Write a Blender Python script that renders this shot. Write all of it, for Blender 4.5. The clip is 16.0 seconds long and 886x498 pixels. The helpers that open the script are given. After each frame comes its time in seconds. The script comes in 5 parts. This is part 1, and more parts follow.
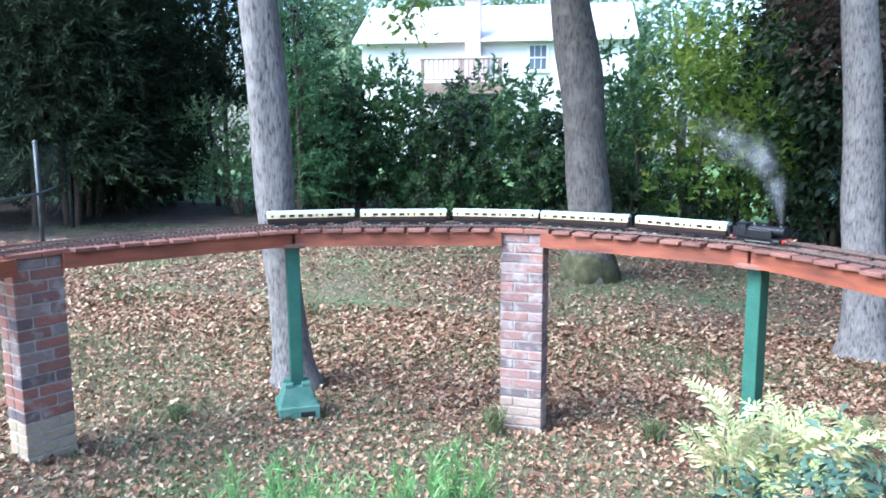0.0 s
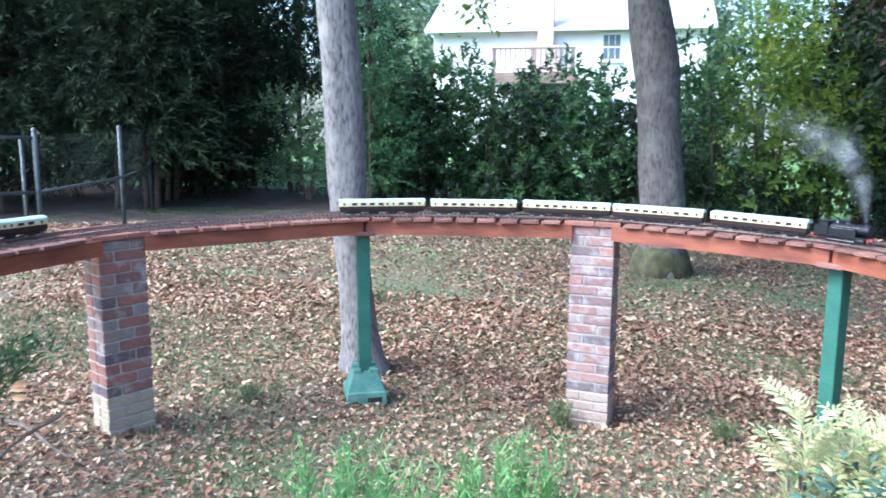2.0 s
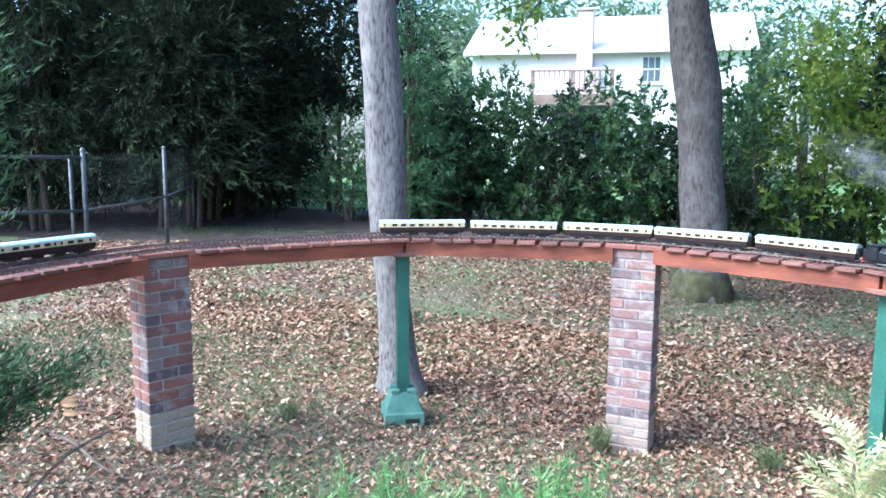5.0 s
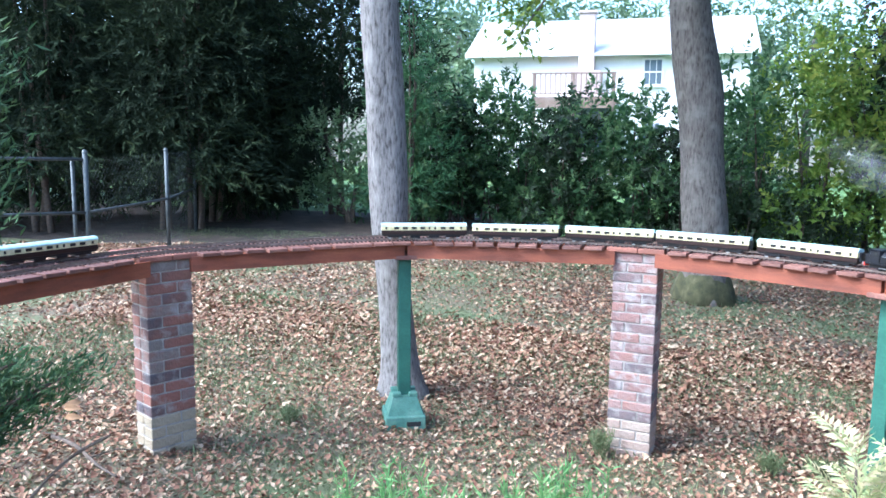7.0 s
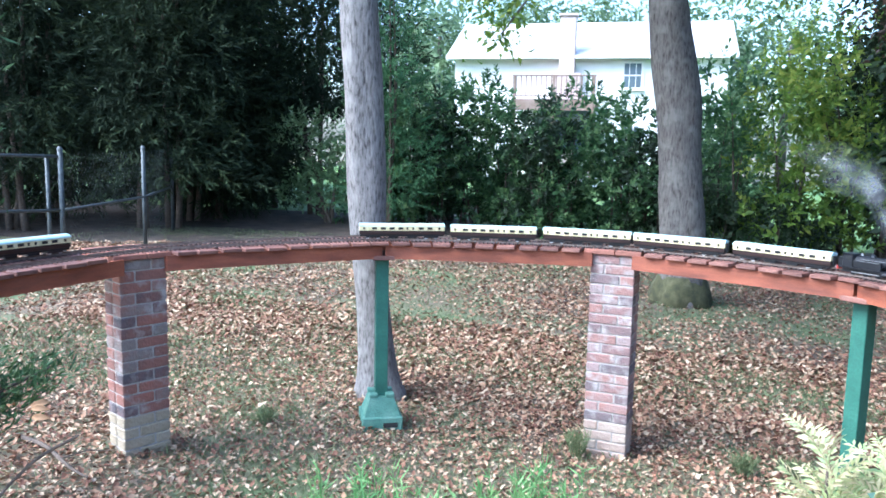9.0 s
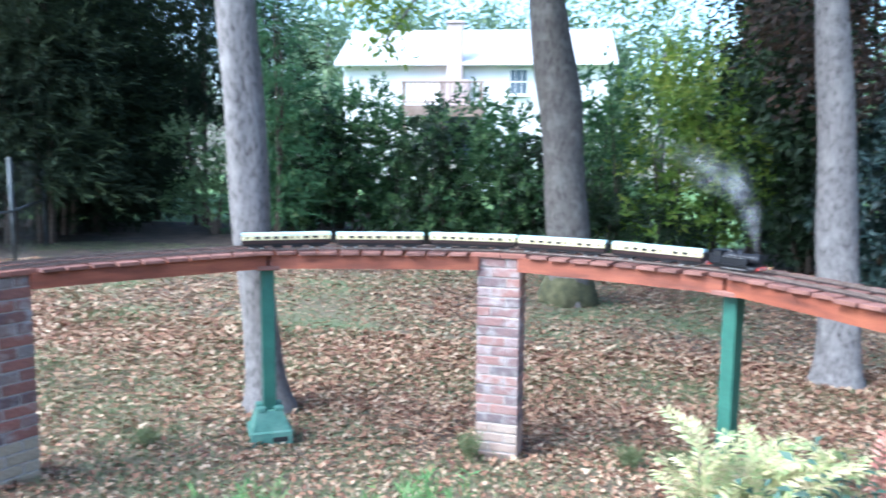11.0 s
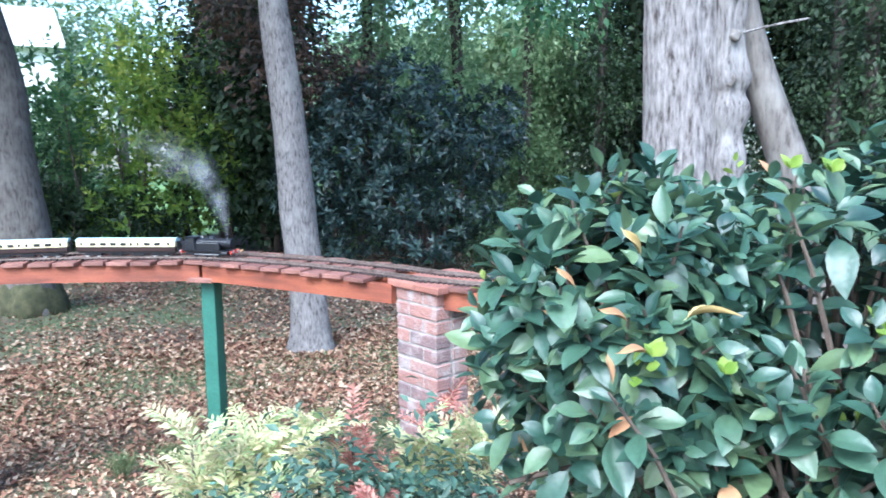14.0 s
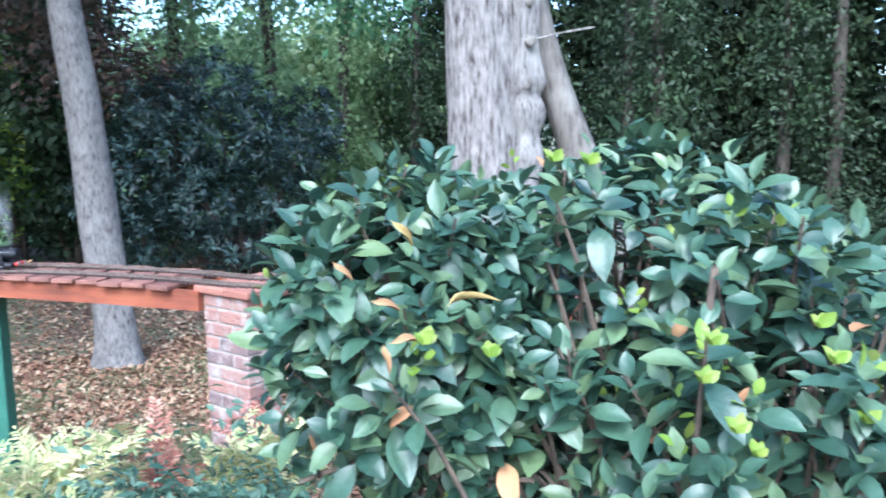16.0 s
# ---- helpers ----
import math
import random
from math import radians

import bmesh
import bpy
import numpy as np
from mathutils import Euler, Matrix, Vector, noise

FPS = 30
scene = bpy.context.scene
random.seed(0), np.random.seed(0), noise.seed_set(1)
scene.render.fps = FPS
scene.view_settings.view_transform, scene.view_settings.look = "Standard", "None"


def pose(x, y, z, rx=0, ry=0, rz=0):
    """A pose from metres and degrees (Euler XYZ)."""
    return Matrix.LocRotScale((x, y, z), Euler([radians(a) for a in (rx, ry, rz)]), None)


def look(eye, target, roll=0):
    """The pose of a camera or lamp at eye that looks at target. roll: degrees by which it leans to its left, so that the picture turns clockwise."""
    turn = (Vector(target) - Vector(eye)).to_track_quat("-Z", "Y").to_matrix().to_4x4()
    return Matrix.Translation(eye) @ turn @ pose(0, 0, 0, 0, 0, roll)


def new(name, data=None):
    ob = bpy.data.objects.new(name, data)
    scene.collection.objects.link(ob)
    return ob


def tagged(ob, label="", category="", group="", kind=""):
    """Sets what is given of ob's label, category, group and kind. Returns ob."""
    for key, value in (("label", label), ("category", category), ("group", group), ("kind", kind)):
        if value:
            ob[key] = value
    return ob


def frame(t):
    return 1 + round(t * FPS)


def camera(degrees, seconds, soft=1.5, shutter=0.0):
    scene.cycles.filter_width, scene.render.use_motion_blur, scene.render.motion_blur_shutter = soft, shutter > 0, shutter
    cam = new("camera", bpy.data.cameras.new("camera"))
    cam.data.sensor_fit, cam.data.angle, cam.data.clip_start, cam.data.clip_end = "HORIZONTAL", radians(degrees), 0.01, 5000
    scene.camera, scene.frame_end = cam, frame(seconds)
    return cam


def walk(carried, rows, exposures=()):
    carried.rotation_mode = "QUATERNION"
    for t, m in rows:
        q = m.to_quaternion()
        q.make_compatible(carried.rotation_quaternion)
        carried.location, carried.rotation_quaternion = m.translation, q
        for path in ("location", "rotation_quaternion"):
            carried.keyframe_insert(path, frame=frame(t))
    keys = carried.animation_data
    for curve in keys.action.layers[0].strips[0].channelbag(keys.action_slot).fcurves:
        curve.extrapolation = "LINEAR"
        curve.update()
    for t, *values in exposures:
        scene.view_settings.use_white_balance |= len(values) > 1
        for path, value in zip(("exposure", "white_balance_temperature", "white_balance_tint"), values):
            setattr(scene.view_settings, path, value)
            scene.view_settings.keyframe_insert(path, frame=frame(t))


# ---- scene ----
cam = camera(58.2, 16.0, soft=1.6, shutter=0.6)
EXPOSURES = [(0.0, 2.15, 5150, 5), (16.0, 2.15, 5150, 5)]
PATH = [
    (0, (0.246, 0.257, 1.889), (-0.027, 2.215, 1.587), -0.3),
    (0.5, (0.241, 0.269, 1.89), (-0.066, 2.218, 1.563), -0.1),
    (1, (0.241, 0.262, 1.888), (-0.082, 2.209, 1.566), -0.1),
    (1.5, (0.243, 0.257, 1.893), (-0.123, 2.196, 1.571), -0.2),
    (2, (0.231, 0.247, 1.896), (-0.206, 2.171, 1.568), 0.3),
    (2.5, (0.218, 0.251, 1.889), (-0.284, 2.16, 1.572), 0.7),
    (3, (0.201, 0.272, 1.9), (-0.308, 2.181, 1.588), 0.7),
    (3.5, (0.208, 0.257, 1.898), (-0.303, 2.165, 1.585), 0.7),
    (4, (0.211, 0.247, 1.898), (-0.309, 2.155, 1.599), 0.3),
    (6.5, (0.207, 0.241, 1.899), (-0.331, 2.148, 1.63), 0.8),
    (7, (0.207, 0.241, 1.905), (-0.324, 2.15, 1.634), 0.6),
    (7.5, (0.207, 0.239, 1.902), (-0.318, 2.15, 1.637), 0.8),
    (8, (0.209, 0.246, 1.901), (-0.31, 2.159, 1.636), 0.8),
    (10.5, (0.241, 0.273, 1.902), (-0.101, 2.227, 1.646), 0.7),
    (11, (0.263, 0.295, 1.898), (0.039, 2.267, 1.65), 0.5),
    (11.5, (0.299, 0.332, 1.884), (0.391, 2.315, 1.639), 2.2),
    (12, (0.286, 0.362, 1.9), (0.755, 2.284, 1.608), -0.7),
    (12.5, (0.249, 0.372, 1.89), (0.989, 2.208, 1.6), -0.6),
    (13, (0.276, 0.37, 1.891), (1.062, 2.187, 1.606), -1.0),
    (13.5, (0.298, 0.365, 1.887), (1.22, 2.117, 1.607), -1.2),
    (14, (0.297, 0.353, 1.888), (1.293, 2.065, 1.61), -0.7),
    (14.5, (0.31, 0.351, 1.887), (1.375, 2.021, 1.608), -0.8),
    (15, (0.309, 0.334, 1.889), (1.446, 1.957, 1.618), -1.0),
    (15.5, (0.324, 0.323, 1.884), (1.572, 1.863, 1.616), -0.8),
    (16, (0.341, 0.318, 1.878), (1.691, 1.767, 1.601), -0.7),
]
walk(cam, [(t, look(eye, target, roll)) for t, eye, target, roll in PATH], EXPOSURES)

# ---- world and sun ----
SUN_ELEVATION, SUN_AZIMUTH = 48.0, 232.0
world = bpy.data.worlds.new("sky_world")
scene.world = world
world.use_nodes = True
wn = world.node_tree.nodes
wl = world.node_tree.links
wn.clear()
sky = wn.new("ShaderNodeTexSky")
sky.sky_type = "NISHITA"
sky.sun_disc = False
sky.sun_elevation, sky.sun_rotation = radians(SUN_ELEVATION), radians(SUN_AZIMUTH)
sky.air_density, sky.dust_density = 1.0, 3.0
backing = wn.new("ShaderNodeBackground")
backing.inputs[1].default_value = 0.15
wout = wn.new("ShaderNodeOutputWorld")
wl.new(sky.outputs[0], backing.inputs[0])
wl.new(backing.outputs[0], wout.inputs[0])
sun_data = bpy.data.lights.new("sun", "SUN")
sun_data.energy, sun_data.angle, sun_data.color = 1.35, radians(40), (1.0, 0.96, 0.9)
sun = new("sun", sun_data)
az, el = radians(SUN_AZIMUTH), radians(SUN_ELEVATION)
to_sun = Vector((math.sin(az) * math.cos(el), math.cos(az) * math.cos(el), math.sin(el)))
sun.matrix_world = look(to_sun * 30, (0, 0, 0))


# ---- materials ----
def material(name, colors, scale=8.0, rough=0.8, metal=0.0, bump=0.0, relief=0.02, bump_scale=40.0, spec=0.5, island=0.0, piece=0.0, stretch=(1, 1, 1), through_light=0.0, smear=0.0):
    """colors: two to four base colours mixed by noise at two scales. island / piece: how much a mesh island or an object shifts in brightness. smear: pale mortar stains over it, more above 0.5."""
    m = bpy.data.materials.new(name)
    m.use_nodes = True
    n, l = m.node_tree.nodes, m.node_tree.links
    bsdf = n["Principled BSDF"]
    bsdf.inputs["Roughness"].default_value = rough
    bsdf.inputs["Metallic"].default_value = metal
    bsdf.inputs["Specular IOR Level"].default_value = spec
    coord = n.new("ShaderNodeTexCoord")
    mapping = n.new("ShaderNodeMapping")
    mapping.inputs["Scale"].default_value = stretch
    l.new(coord.outputs["Object"], mapping.inputs[0])
    big = n.new("ShaderNodeTexNoise")
    big.inputs["Scale"].default_value, big.inputs["Detail"].default_value = scale, 6.0
    l.new(mapping.outputs[0], big.inputs["Vector"])
    ramp = n.new("ShaderNodeValToRGB")
    el = ramp.color_ramp.elements
    while len(el) < len(colors):
        el.new(0.5)
    for i, c in enumerate(colors):
        el[i].position = 0.3 + 0.4 * i / max(1, len(colors) - 1)
        el[i].color = (*c, 1)
    source = big.outputs["Fac"]
    if island:
        geo = n.new("ShaderNodeNewGeometry")
        mix = n.new("ShaderNodeMix")
        mix.inputs[0].default_value = island
        l.new(big.outputs["Fac"], mix.inputs[2])
        scaled = n.new("ShaderNodeMapRange")
        scaled.inputs[3].default_value, scaled.inputs[4].default_value = 0.25, 0.75
        l.new(geo.outputs["Random Per Island"], scaled.inputs[0])
        l.new(scaled.outputs[0], mix.inputs[3])
        source = mix.outputs[0]
    if piece:
        info = n.new("ShaderNodeObjectInfo")
        mix = n.new("ShaderNodeMix")
        mix.inputs[0].default_value = piece
        l.new(source, mix.inputs[2])
        scaled = n.new("ShaderNodeMapRange")
        scaled.inputs[3].default_value, scaled.inputs[4].default_value = 0.22, 0.78
        l.new(info.outputs["Random"], scaled.inputs[0])
        l.new(scaled.outputs[0], mix.inputs[3])
        source = mix.outputs[0]
    l.new(source, ramp.inputs[0])
    fine = n.new("ShaderNodeTexNoise")
    fine.inputs["Scale"].default_value, fine.inputs["Detail"].default_value = bump_scale, 5.0
    l.new(mapping.outputs[0], fine.inputs["Vector"])
    shade = n.new("ShaderNodeMix")
    shade.data_type, shade.blend_type = "RGBA", "OVERLAY"
    shade.inputs[0].default_value = 0.35
    l.new(ramp.outputs[0], shade.inputs[6])
    l.new(fine.outputs["Fac"], shade.inputs[7])
    colour = shade.outputs[2]
    if smear:
        where = n.new("ShaderNodeNewGeometry")
        stain = n.new("ShaderNodeTexNoise")
        stain.inputs["Scale"].default_value, stain.inputs["Detail"].default_value = 13.0, 8.0
        l.new(where.outputs["Position"], stain.inputs["Vector"])
        cut = n.new("ShaderNodeMapRange")
        cut.inputs[1].default_value, cut.inputs[2].default_value, cut.inputs[4].default_value = 1.02 - smear, 1.22 - smear, 0.75
        l.new(stain.outputs["Fac"], cut.inputs[0])
        chalk = n.new("ShaderNodeMix")
        chalk.data_type = "RGBA"
        chalk.inputs[7].default_value = (0.42, 0.39, 0.37, 1)
        l.new(cut.outputs[0], chalk.inputs[0])
        l.new(colour, chalk.inputs[6])
        colour = chalk.outputs[2]
    l.new(colour, bsdf.inputs["Base Color"])
    if bump:
        b = n.new("ShaderNodeBump")
        b.inputs["Strength"].default_value, b.inputs["Distance"].default_value = bump, relief
        l.new(fine.outputs["Fac"], b.inputs["Height"])
        l.new(b.outputs[0], bsdf.inputs["Normal"])
    if through_light:
        trans = n.new("ShaderNodeBsdfTranslucent")
        l.new(shade.outputs[2], trans.inputs[0])
        both = n.new("ShaderNodeMixShader")
        both.inputs[0].default_value = through_light
        l.new(bsdf.outputs[0], both.inputs[1])
        l.new(trans.outputs[0], both.inputs[2])
        l.new(both.outputs[0], n["Material Output"].inputs[0])
    return m


def bark(name, dark, mid, pale, lichen, furrow=55.0, relief=0.015):
    """Bark with fine upright furrows, broken plates and blotches of lichen."""
    m = bpy.data.materials.new(name)
    m.use_nodes = True
    n, l = m.node_tree.nodes, m.node_tree.links
    bsdf = n["Principled BSDF"]
    bsdf.inputs["Roughness"].default_value = 0.95
    bsdf.inputs["Specular IOR Level"].default_value = 0.2
    coord = n.new("ShaderNodeTexCoord")
    mapping = n.new("ShaderNodeMapping")
    mapping.inputs["Scale"].default_value = (1, 1, 0.24)
    l.new(coord.outputs["Object"], mapping.inputs[0])
    fur = n.new("ShaderNodeTexNoise")
    fur.inputs["Scale"].default_value, fur.inputs["Detail"].default_value, fur.inputs["Roughness"].default_value = furrow, 9.0, 0.62
    l.new(mapping.outputs[0], fur.inputs["Vector"])
    ramp = n.new("ShaderNodeValToRGB")
    e = ramp.color_ramp.elements
    e.new(0.5)
    for i, (p, c) in enumerate(((0.33, dark), (0.47, mid), (0.66, pale))):
        e[i].position, e[i].color = p, (*c, 1)
    l.new(fur.outputs["Fac"], ramp.inputs[0])
    blotch = n.new("ShaderNodeTexNoise")
    blotch.inputs["Scale"].default_value, blotch.inputs["Detail"].default_value = 5.0, 7.0
    l.new(coord.outputs["Object"], blotch.inputs["Vector"])
    cut = n.new("ShaderNodeMapRange")
    cut.inputs[1].default_value, cut.inputs[2].default_value, cut.inputs[4].default_value = 0.52, 0.68, 0.55
    l.new(blotch.outputs["Fac"], cut.inputs[0])
    mix = n.new("ShaderNodeMix")
    mix.data_type = "RGBA"
    mix.inputs[7].default_value = (*lichen, 1)
    l.new(cut.outputs[0], mix.inputs[0])
    l.new(ramp.outputs[0], mix.inputs[6])
    l.new(mix.outputs[2], bsdf.inputs["Base Color"])
    b = n.new("ShaderNodeBump")
    b.inputs["Strength"].default_value, b.inputs["Distance"].default_value = 0.9, relief
    l.new(fur.outputs["Fac"], b.inputs["Height"])
    l.new(b.outputs[0], bsdf.inputs["Normal"])
    return m


M_SOIL = material("lawn_soil", [(0.095, 0.068, 0.048), (0.15, 0.115, 0.08), (0.14, 0.145, 0.08), (0.10, 0.14, 0.06)], scale=0.9, rough=0.95, bump=0.6, bump_scale=30)
M_LITTER = material("fallen_leaf", [(0.12, 0.05, 0.032), (0.24, 0.12, 0.072), (0.33, 0.205, 0.125), (0.46, 0.36, 0.25)], scale=5, rough=0.8, island=0.9, bump_scale=60)
M_GRASS = material("grass", [(0.085, 0.12, 0.05), (0.14, 0.175, 0.078), (0.225, 0.24, 0.125)], scale=2, rough=0.7, island=0.6, through_light=0.2)
# mulch brown taken nearly to black: the trees' shade is in the colour
M_SHADE_MULCH = material("shade_dark_mulch", [(0.022, 0.017, 0.014), (0.045, 0.033, 0.026), (0.075, 0.055, 0.042)], scale=3, rough=0.95, bump=0.7, bump_scale=50)
M_LAWN = material("mown_lawn", [(0.08, 0.15, 0.035), (0.12, 0.21, 0.05), (0.17, 0.26, 0.08)], scale=2.5, rough=0.8, bump=0.6, bump_scale=60)
M_BRICK = material("red_brick", [(0.11, 0.095, 0.105), (0.21, 0.105, 0.085), (0.29, 0.125, 0.095), (0.23, 0.19, 0.175)], scale=9, rough=0.9, bump=0.6, bump_scale=90, piece=0.75, smear=0.46)
M_BRICK_PINK = material("pink_brick", [(0.145, 0.12, 0.125), (0.245, 0.15, 0.14), (0.32, 0.17, 0.14), (0.30, 0.22, 0.21)], scale=9, rough=0.9, bump=0.6, bump_scale=90, piece=0.75, smear=0.52)
M_BRICK_DIRTY = material("soil_stained_brick", [(0.28, 0.23, 0.16), (0.34, 0.28, 0.20), (0.39, 0.33, 0.25)], scale=9, rough=0.92, bump=0.5, bump_scale=90, piece=0.5)
M_BRICK_PALE = material("limewashed_brick", [(0.30, 0.225, 0.185), (0.35, 0.26, 0.215), (0.39, 0.32, 0.265)], scale=9, rough=0.92, bump=0.5, bump_scale=90, piece=0.5)
M_MORTAR = material("mortar", [(0.27, 0.24, 0.22), (0.41, 0.375, 0.345)], scale=25, rough=0.95, bump=0.5, bump_scale=120)
M_CAP = material("red_paver", [(0.20, 0.085, 0.06), (0.27, 0.115, 0.085), (0.32, 0.15, 0.11)], scale=12, rough=0.85, bump=0.4, bump_scale=90, piece=0.4)
M_BEAM = material("orange_stained_wood", [(0.13, 0.038, 0.022), (0.235, 0.066, 0.034), (0.31, 0.095, 0.046)], scale=3, rough=0.65, bump=0.3, bump_scale=60, stretch=(1, 1, 6))
M_PLANK = material("red_brown_board", [(0.12, 0.055, 0.045), (0.19, 0.085, 0.065), (0.27, 0.13, 0.10)], scale=14, rough=0.6, bump=0.4, bump_scale=80, piece=0.5)
M_GREEN = material("green_paint", [(0.022, 0.085, 0.062), (0.03, 0.115, 0.083), (0.045, 0.15, 0.108)], scale=5, rough=0.55, bump=0.15, bump_scale=70)
M_BASE = material("faded_green_paint", [(0.06, 0.15, 0.115), (0.085, 0.20, 0.155), (0.13, 0.24, 0.19)], scale=9, rough=0.7, bump=0.3, bump_scale=90)
M_HOLE = material("dark_slot", [(0.01, 0.012, 0.012), (0.02, 0.02, 0.02)], scale=9, rough=0.9)
M_BARK = bark("grey_bark", (0.055, 0.050, 0.048), (0.175, 0.162, 0.157), (0.265, 0.25, 0.243), (0.30, 0.29, 0.275))
M_BARK_DARK = bark("brown_bark", (0.055, 0.049, 0.044), (0.135, 0.121, 0.110), (0.19, 0.173, 0.158), (0.26, 0.245, 0.225), furrow=34)
M_BARK_PALE = bark("pale_flaky_bark", (0.045, 0.037, 0.034), (0.175, 0.16, 0.155), (0.30, 0.28, 0.27), (0.32, 0.305, 0.29), furrow=46, relief=0.025)
M_MOSS = material("moss", [(0.05, 0.05, 0.028), (0.085, 0.085, 0.04), (0.13, 0.12, 0.065)], scale=9, rough=0.98, bump=0.7, bump_scale=60)
M_WOOD_DARK = material("shrub_stem", [(0.06, 0.045, 0.035), (0.12, 0.09, 0.07)], scale=20, rough=0.9, bump=0.4)
# near-black green: the deep shade of dense growth is in the colour
M_LEAF_DARK = material("shade_dark_leaf", [(0.015, 0.021, 0.016), (0.031, 0.046, 0.028), (0.068, 0.095, 0.042)], scale=0.45, rough=0.9, spec=0.08, island=0.3, through_light=0.2)
M_LEAF_HEDGE = material("hedge_leaf", [(0.02, 0.05, 0.024), (0.075, 0.155, 0.06), (0.27, 0.40, 0.16)], scale=1.3, rough=0.42, island=0.45, through_light=0.5)
M_LEAF_YELLOW = material("yellow_green_leaf", [(0.06, 0.13, 0.025), (0.21, 0.32, 0.055), (0.48, 0.50, 0.10)], scale=0.9, rough=0.5, island=0.4, through_light=0.55)
M_LEAF_FIR = material("fir_needle", [(0.03, 0.08, 0.035), (0.07, 0.17, 0.07), (0.13, 0.26, 0.10)], scale=1.5, rough=0.6, island=0.4, through_light=0.35)
# pale tones stand in for sun and sky light on these leaves
M_LEAF_LIGHT = material("lit_pale_leaf", [(0.07, 0.14, 0.06), (0.22, 0.33, 0.15), (0.42, 0.50, 0.28)], scale=0.8, rough=0.5, island=0.4, through_light=0.5)
# darker bark for the woods only, with their shade put into the brown
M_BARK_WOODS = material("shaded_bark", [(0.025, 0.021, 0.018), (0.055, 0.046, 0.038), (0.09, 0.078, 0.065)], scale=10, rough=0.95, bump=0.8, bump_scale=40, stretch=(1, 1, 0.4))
# the palest tone paints bluish highlights onto otherwise dark leaves
M_LEAF_RHODO = material("glossy_dark_leaf", [(0.007, 0.018, 0.015), (0.020, 0.041, 0.034), (0.135, 0.20, 0.17)], scale=1.6, rough=0.32, spec=0.5, island=0.45, through_light=0.06)
M_LEAF_WOODS = material("woodland_leaf", [(0.008, 0.018, 0.008), (0.022, 0.045, 0.017), (0.055, 0.10, 0.035)], scale=0.7, rough=0.6, island=0.35, through_light=0.25)
M_LEAF_CAMELLIA = material("camellia_leaf", [(0.015, 0.040, 0.031), (0.036, 0.082, 0.057), (0.062, 0.122, 0.078), (0.13, 0.19, 0.09)], scale=14, rough=0.40, spec=0.65, bump=0.25, relief=0.004, bump_scale=110, island=0.65, piece=0.45, through_light=0.15)
M_LEAF_YOUNG = material("young_leaf", [(0.16, 0.27, 0.04), (0.24, 0.34, 0.06), (0.34, 0.38, 0.10)], scale=20, rough=0.4, island=0.4, through_light=0.35)
M_LEAF_DRY = material("dead_leaf", [(0.24, 0.11, 0.05), (0.38, 0.22, 0.11), (0.20, 0.085, 0.045)], scale=15, rough=0.8, island=0.6)
M_LEAF_BRONZE = material("bronze_leaf", [(0.035, 0.03, 0.022), (0.075, 0.05, 0.035), (0.14, 0.075, 0.045)], scale=2, rough=0.7, island=0.6)
M_LEAF_STRAW = material("straw_leaf", [(0.30, 0.20, 0.07), (0.44, 0.34, 0.14), (0.52, 0.44, 0.24)], scale=30, rough=0.7)
M_NANDINA = material("cream_green_leaflet", [(0.22, 0.36, 0.15), (0.52, 0.52, 0.26), (0.72, 0.58, 0.40)], scale=5, rough=0.5, island=0.6, through_light=0.3)
M_NANDINA_RED = material("red_leaflet", [(0.30, 0.10, 0.08), (0.44, 0.17, 0.13), (0.55, 0.33, 0.25)], scale=4, rough=0.5, island=0.75, through_light=0.3)
M_GROUNDCOVER = material("blue_green_leaf", [(0.03, 0.07, 0.05), (0.06, 0.12, 0.085), (0.10, 0.17, 0.12)], scale=6, rough=0.55, island=0.6, through_light=0.2)
M_FERNY = material("feathery_green", [(0.10, 0.24, 0.08), (0.17, 0.34, 0.11), (0.27, 0.42, 0.16)], scale=6, rough=0.6, island=0.6, through_light=0.35)
M_JUNIPER = material("juniper_green", [(0.022, 0.05, 0.022), (0.05, 0.105, 0.04), (0.11, 0.18, 0.065)], scale=6, rough=0.7, island=0.5, through_light=0.2)
M_WALL = material("white_siding", [(0.78, 0.78, 0.76), (0.84, 0.84, 0.82)], scale=1, rough=0.7, bump=0.1)
M_ROOF = material("pale_shingles", [(0.42, 0.42, 0.43), (0.52, 0.52, 0.53)], scale=3, rough=0.9, bump=0.4)
M_CHIMNEY = material("chimney_brick", [(0.46, 0.37, 0.35), (0.57, 0.47, 0.44)], scale=3, rough=0.9, bump=0.3)
M_DECK = material("weathered_deck", [(0.22, 0.15, 0.12), (0.32, 0.24, 0.20)], scale=3, rough=0.85)
M_GLASS = material("window_glass", [(0.10, 0.13, 0.16), (0.16, 0.20, 0.24)], scale=0.6, rough=0.08, spec=0.8)
M_GALV = material("galvanised_steel", [(0.07, 0.082, 0.09), (0.115, 0.13, 0.138)], scale=12, rough=0.55, metal=0.6)
M_CREAM = material("cream_paint", [(0.60, 0.53, 0.30), (0.66, 0.59, 0.36)], scale=20, rough=0.35)
M_COACH_ROOF = material("pale_grey_roof", [(0.36, 0.50, 0.50), (0.45, 0.60, 0.60)], scale=14, rough=0.45)
M_MAROON = material("maroon_paint", [(0.016, 0.007, 0.007), (0.028, 0.011, 0.010)], scale=14, rough=0.35)
M_BLACK = material("black_paint", [(0.006, 0.007, 0.010), (0.014, 0.015, 0.020)], scale=20, rough=0.32, spec=0.5)
M_STEEL = material("polished_steel", [(0.45, 0.46, 0.48), (0.6, 0.6, 0.62)], scale=20, rough=0.3, metal=0.9)
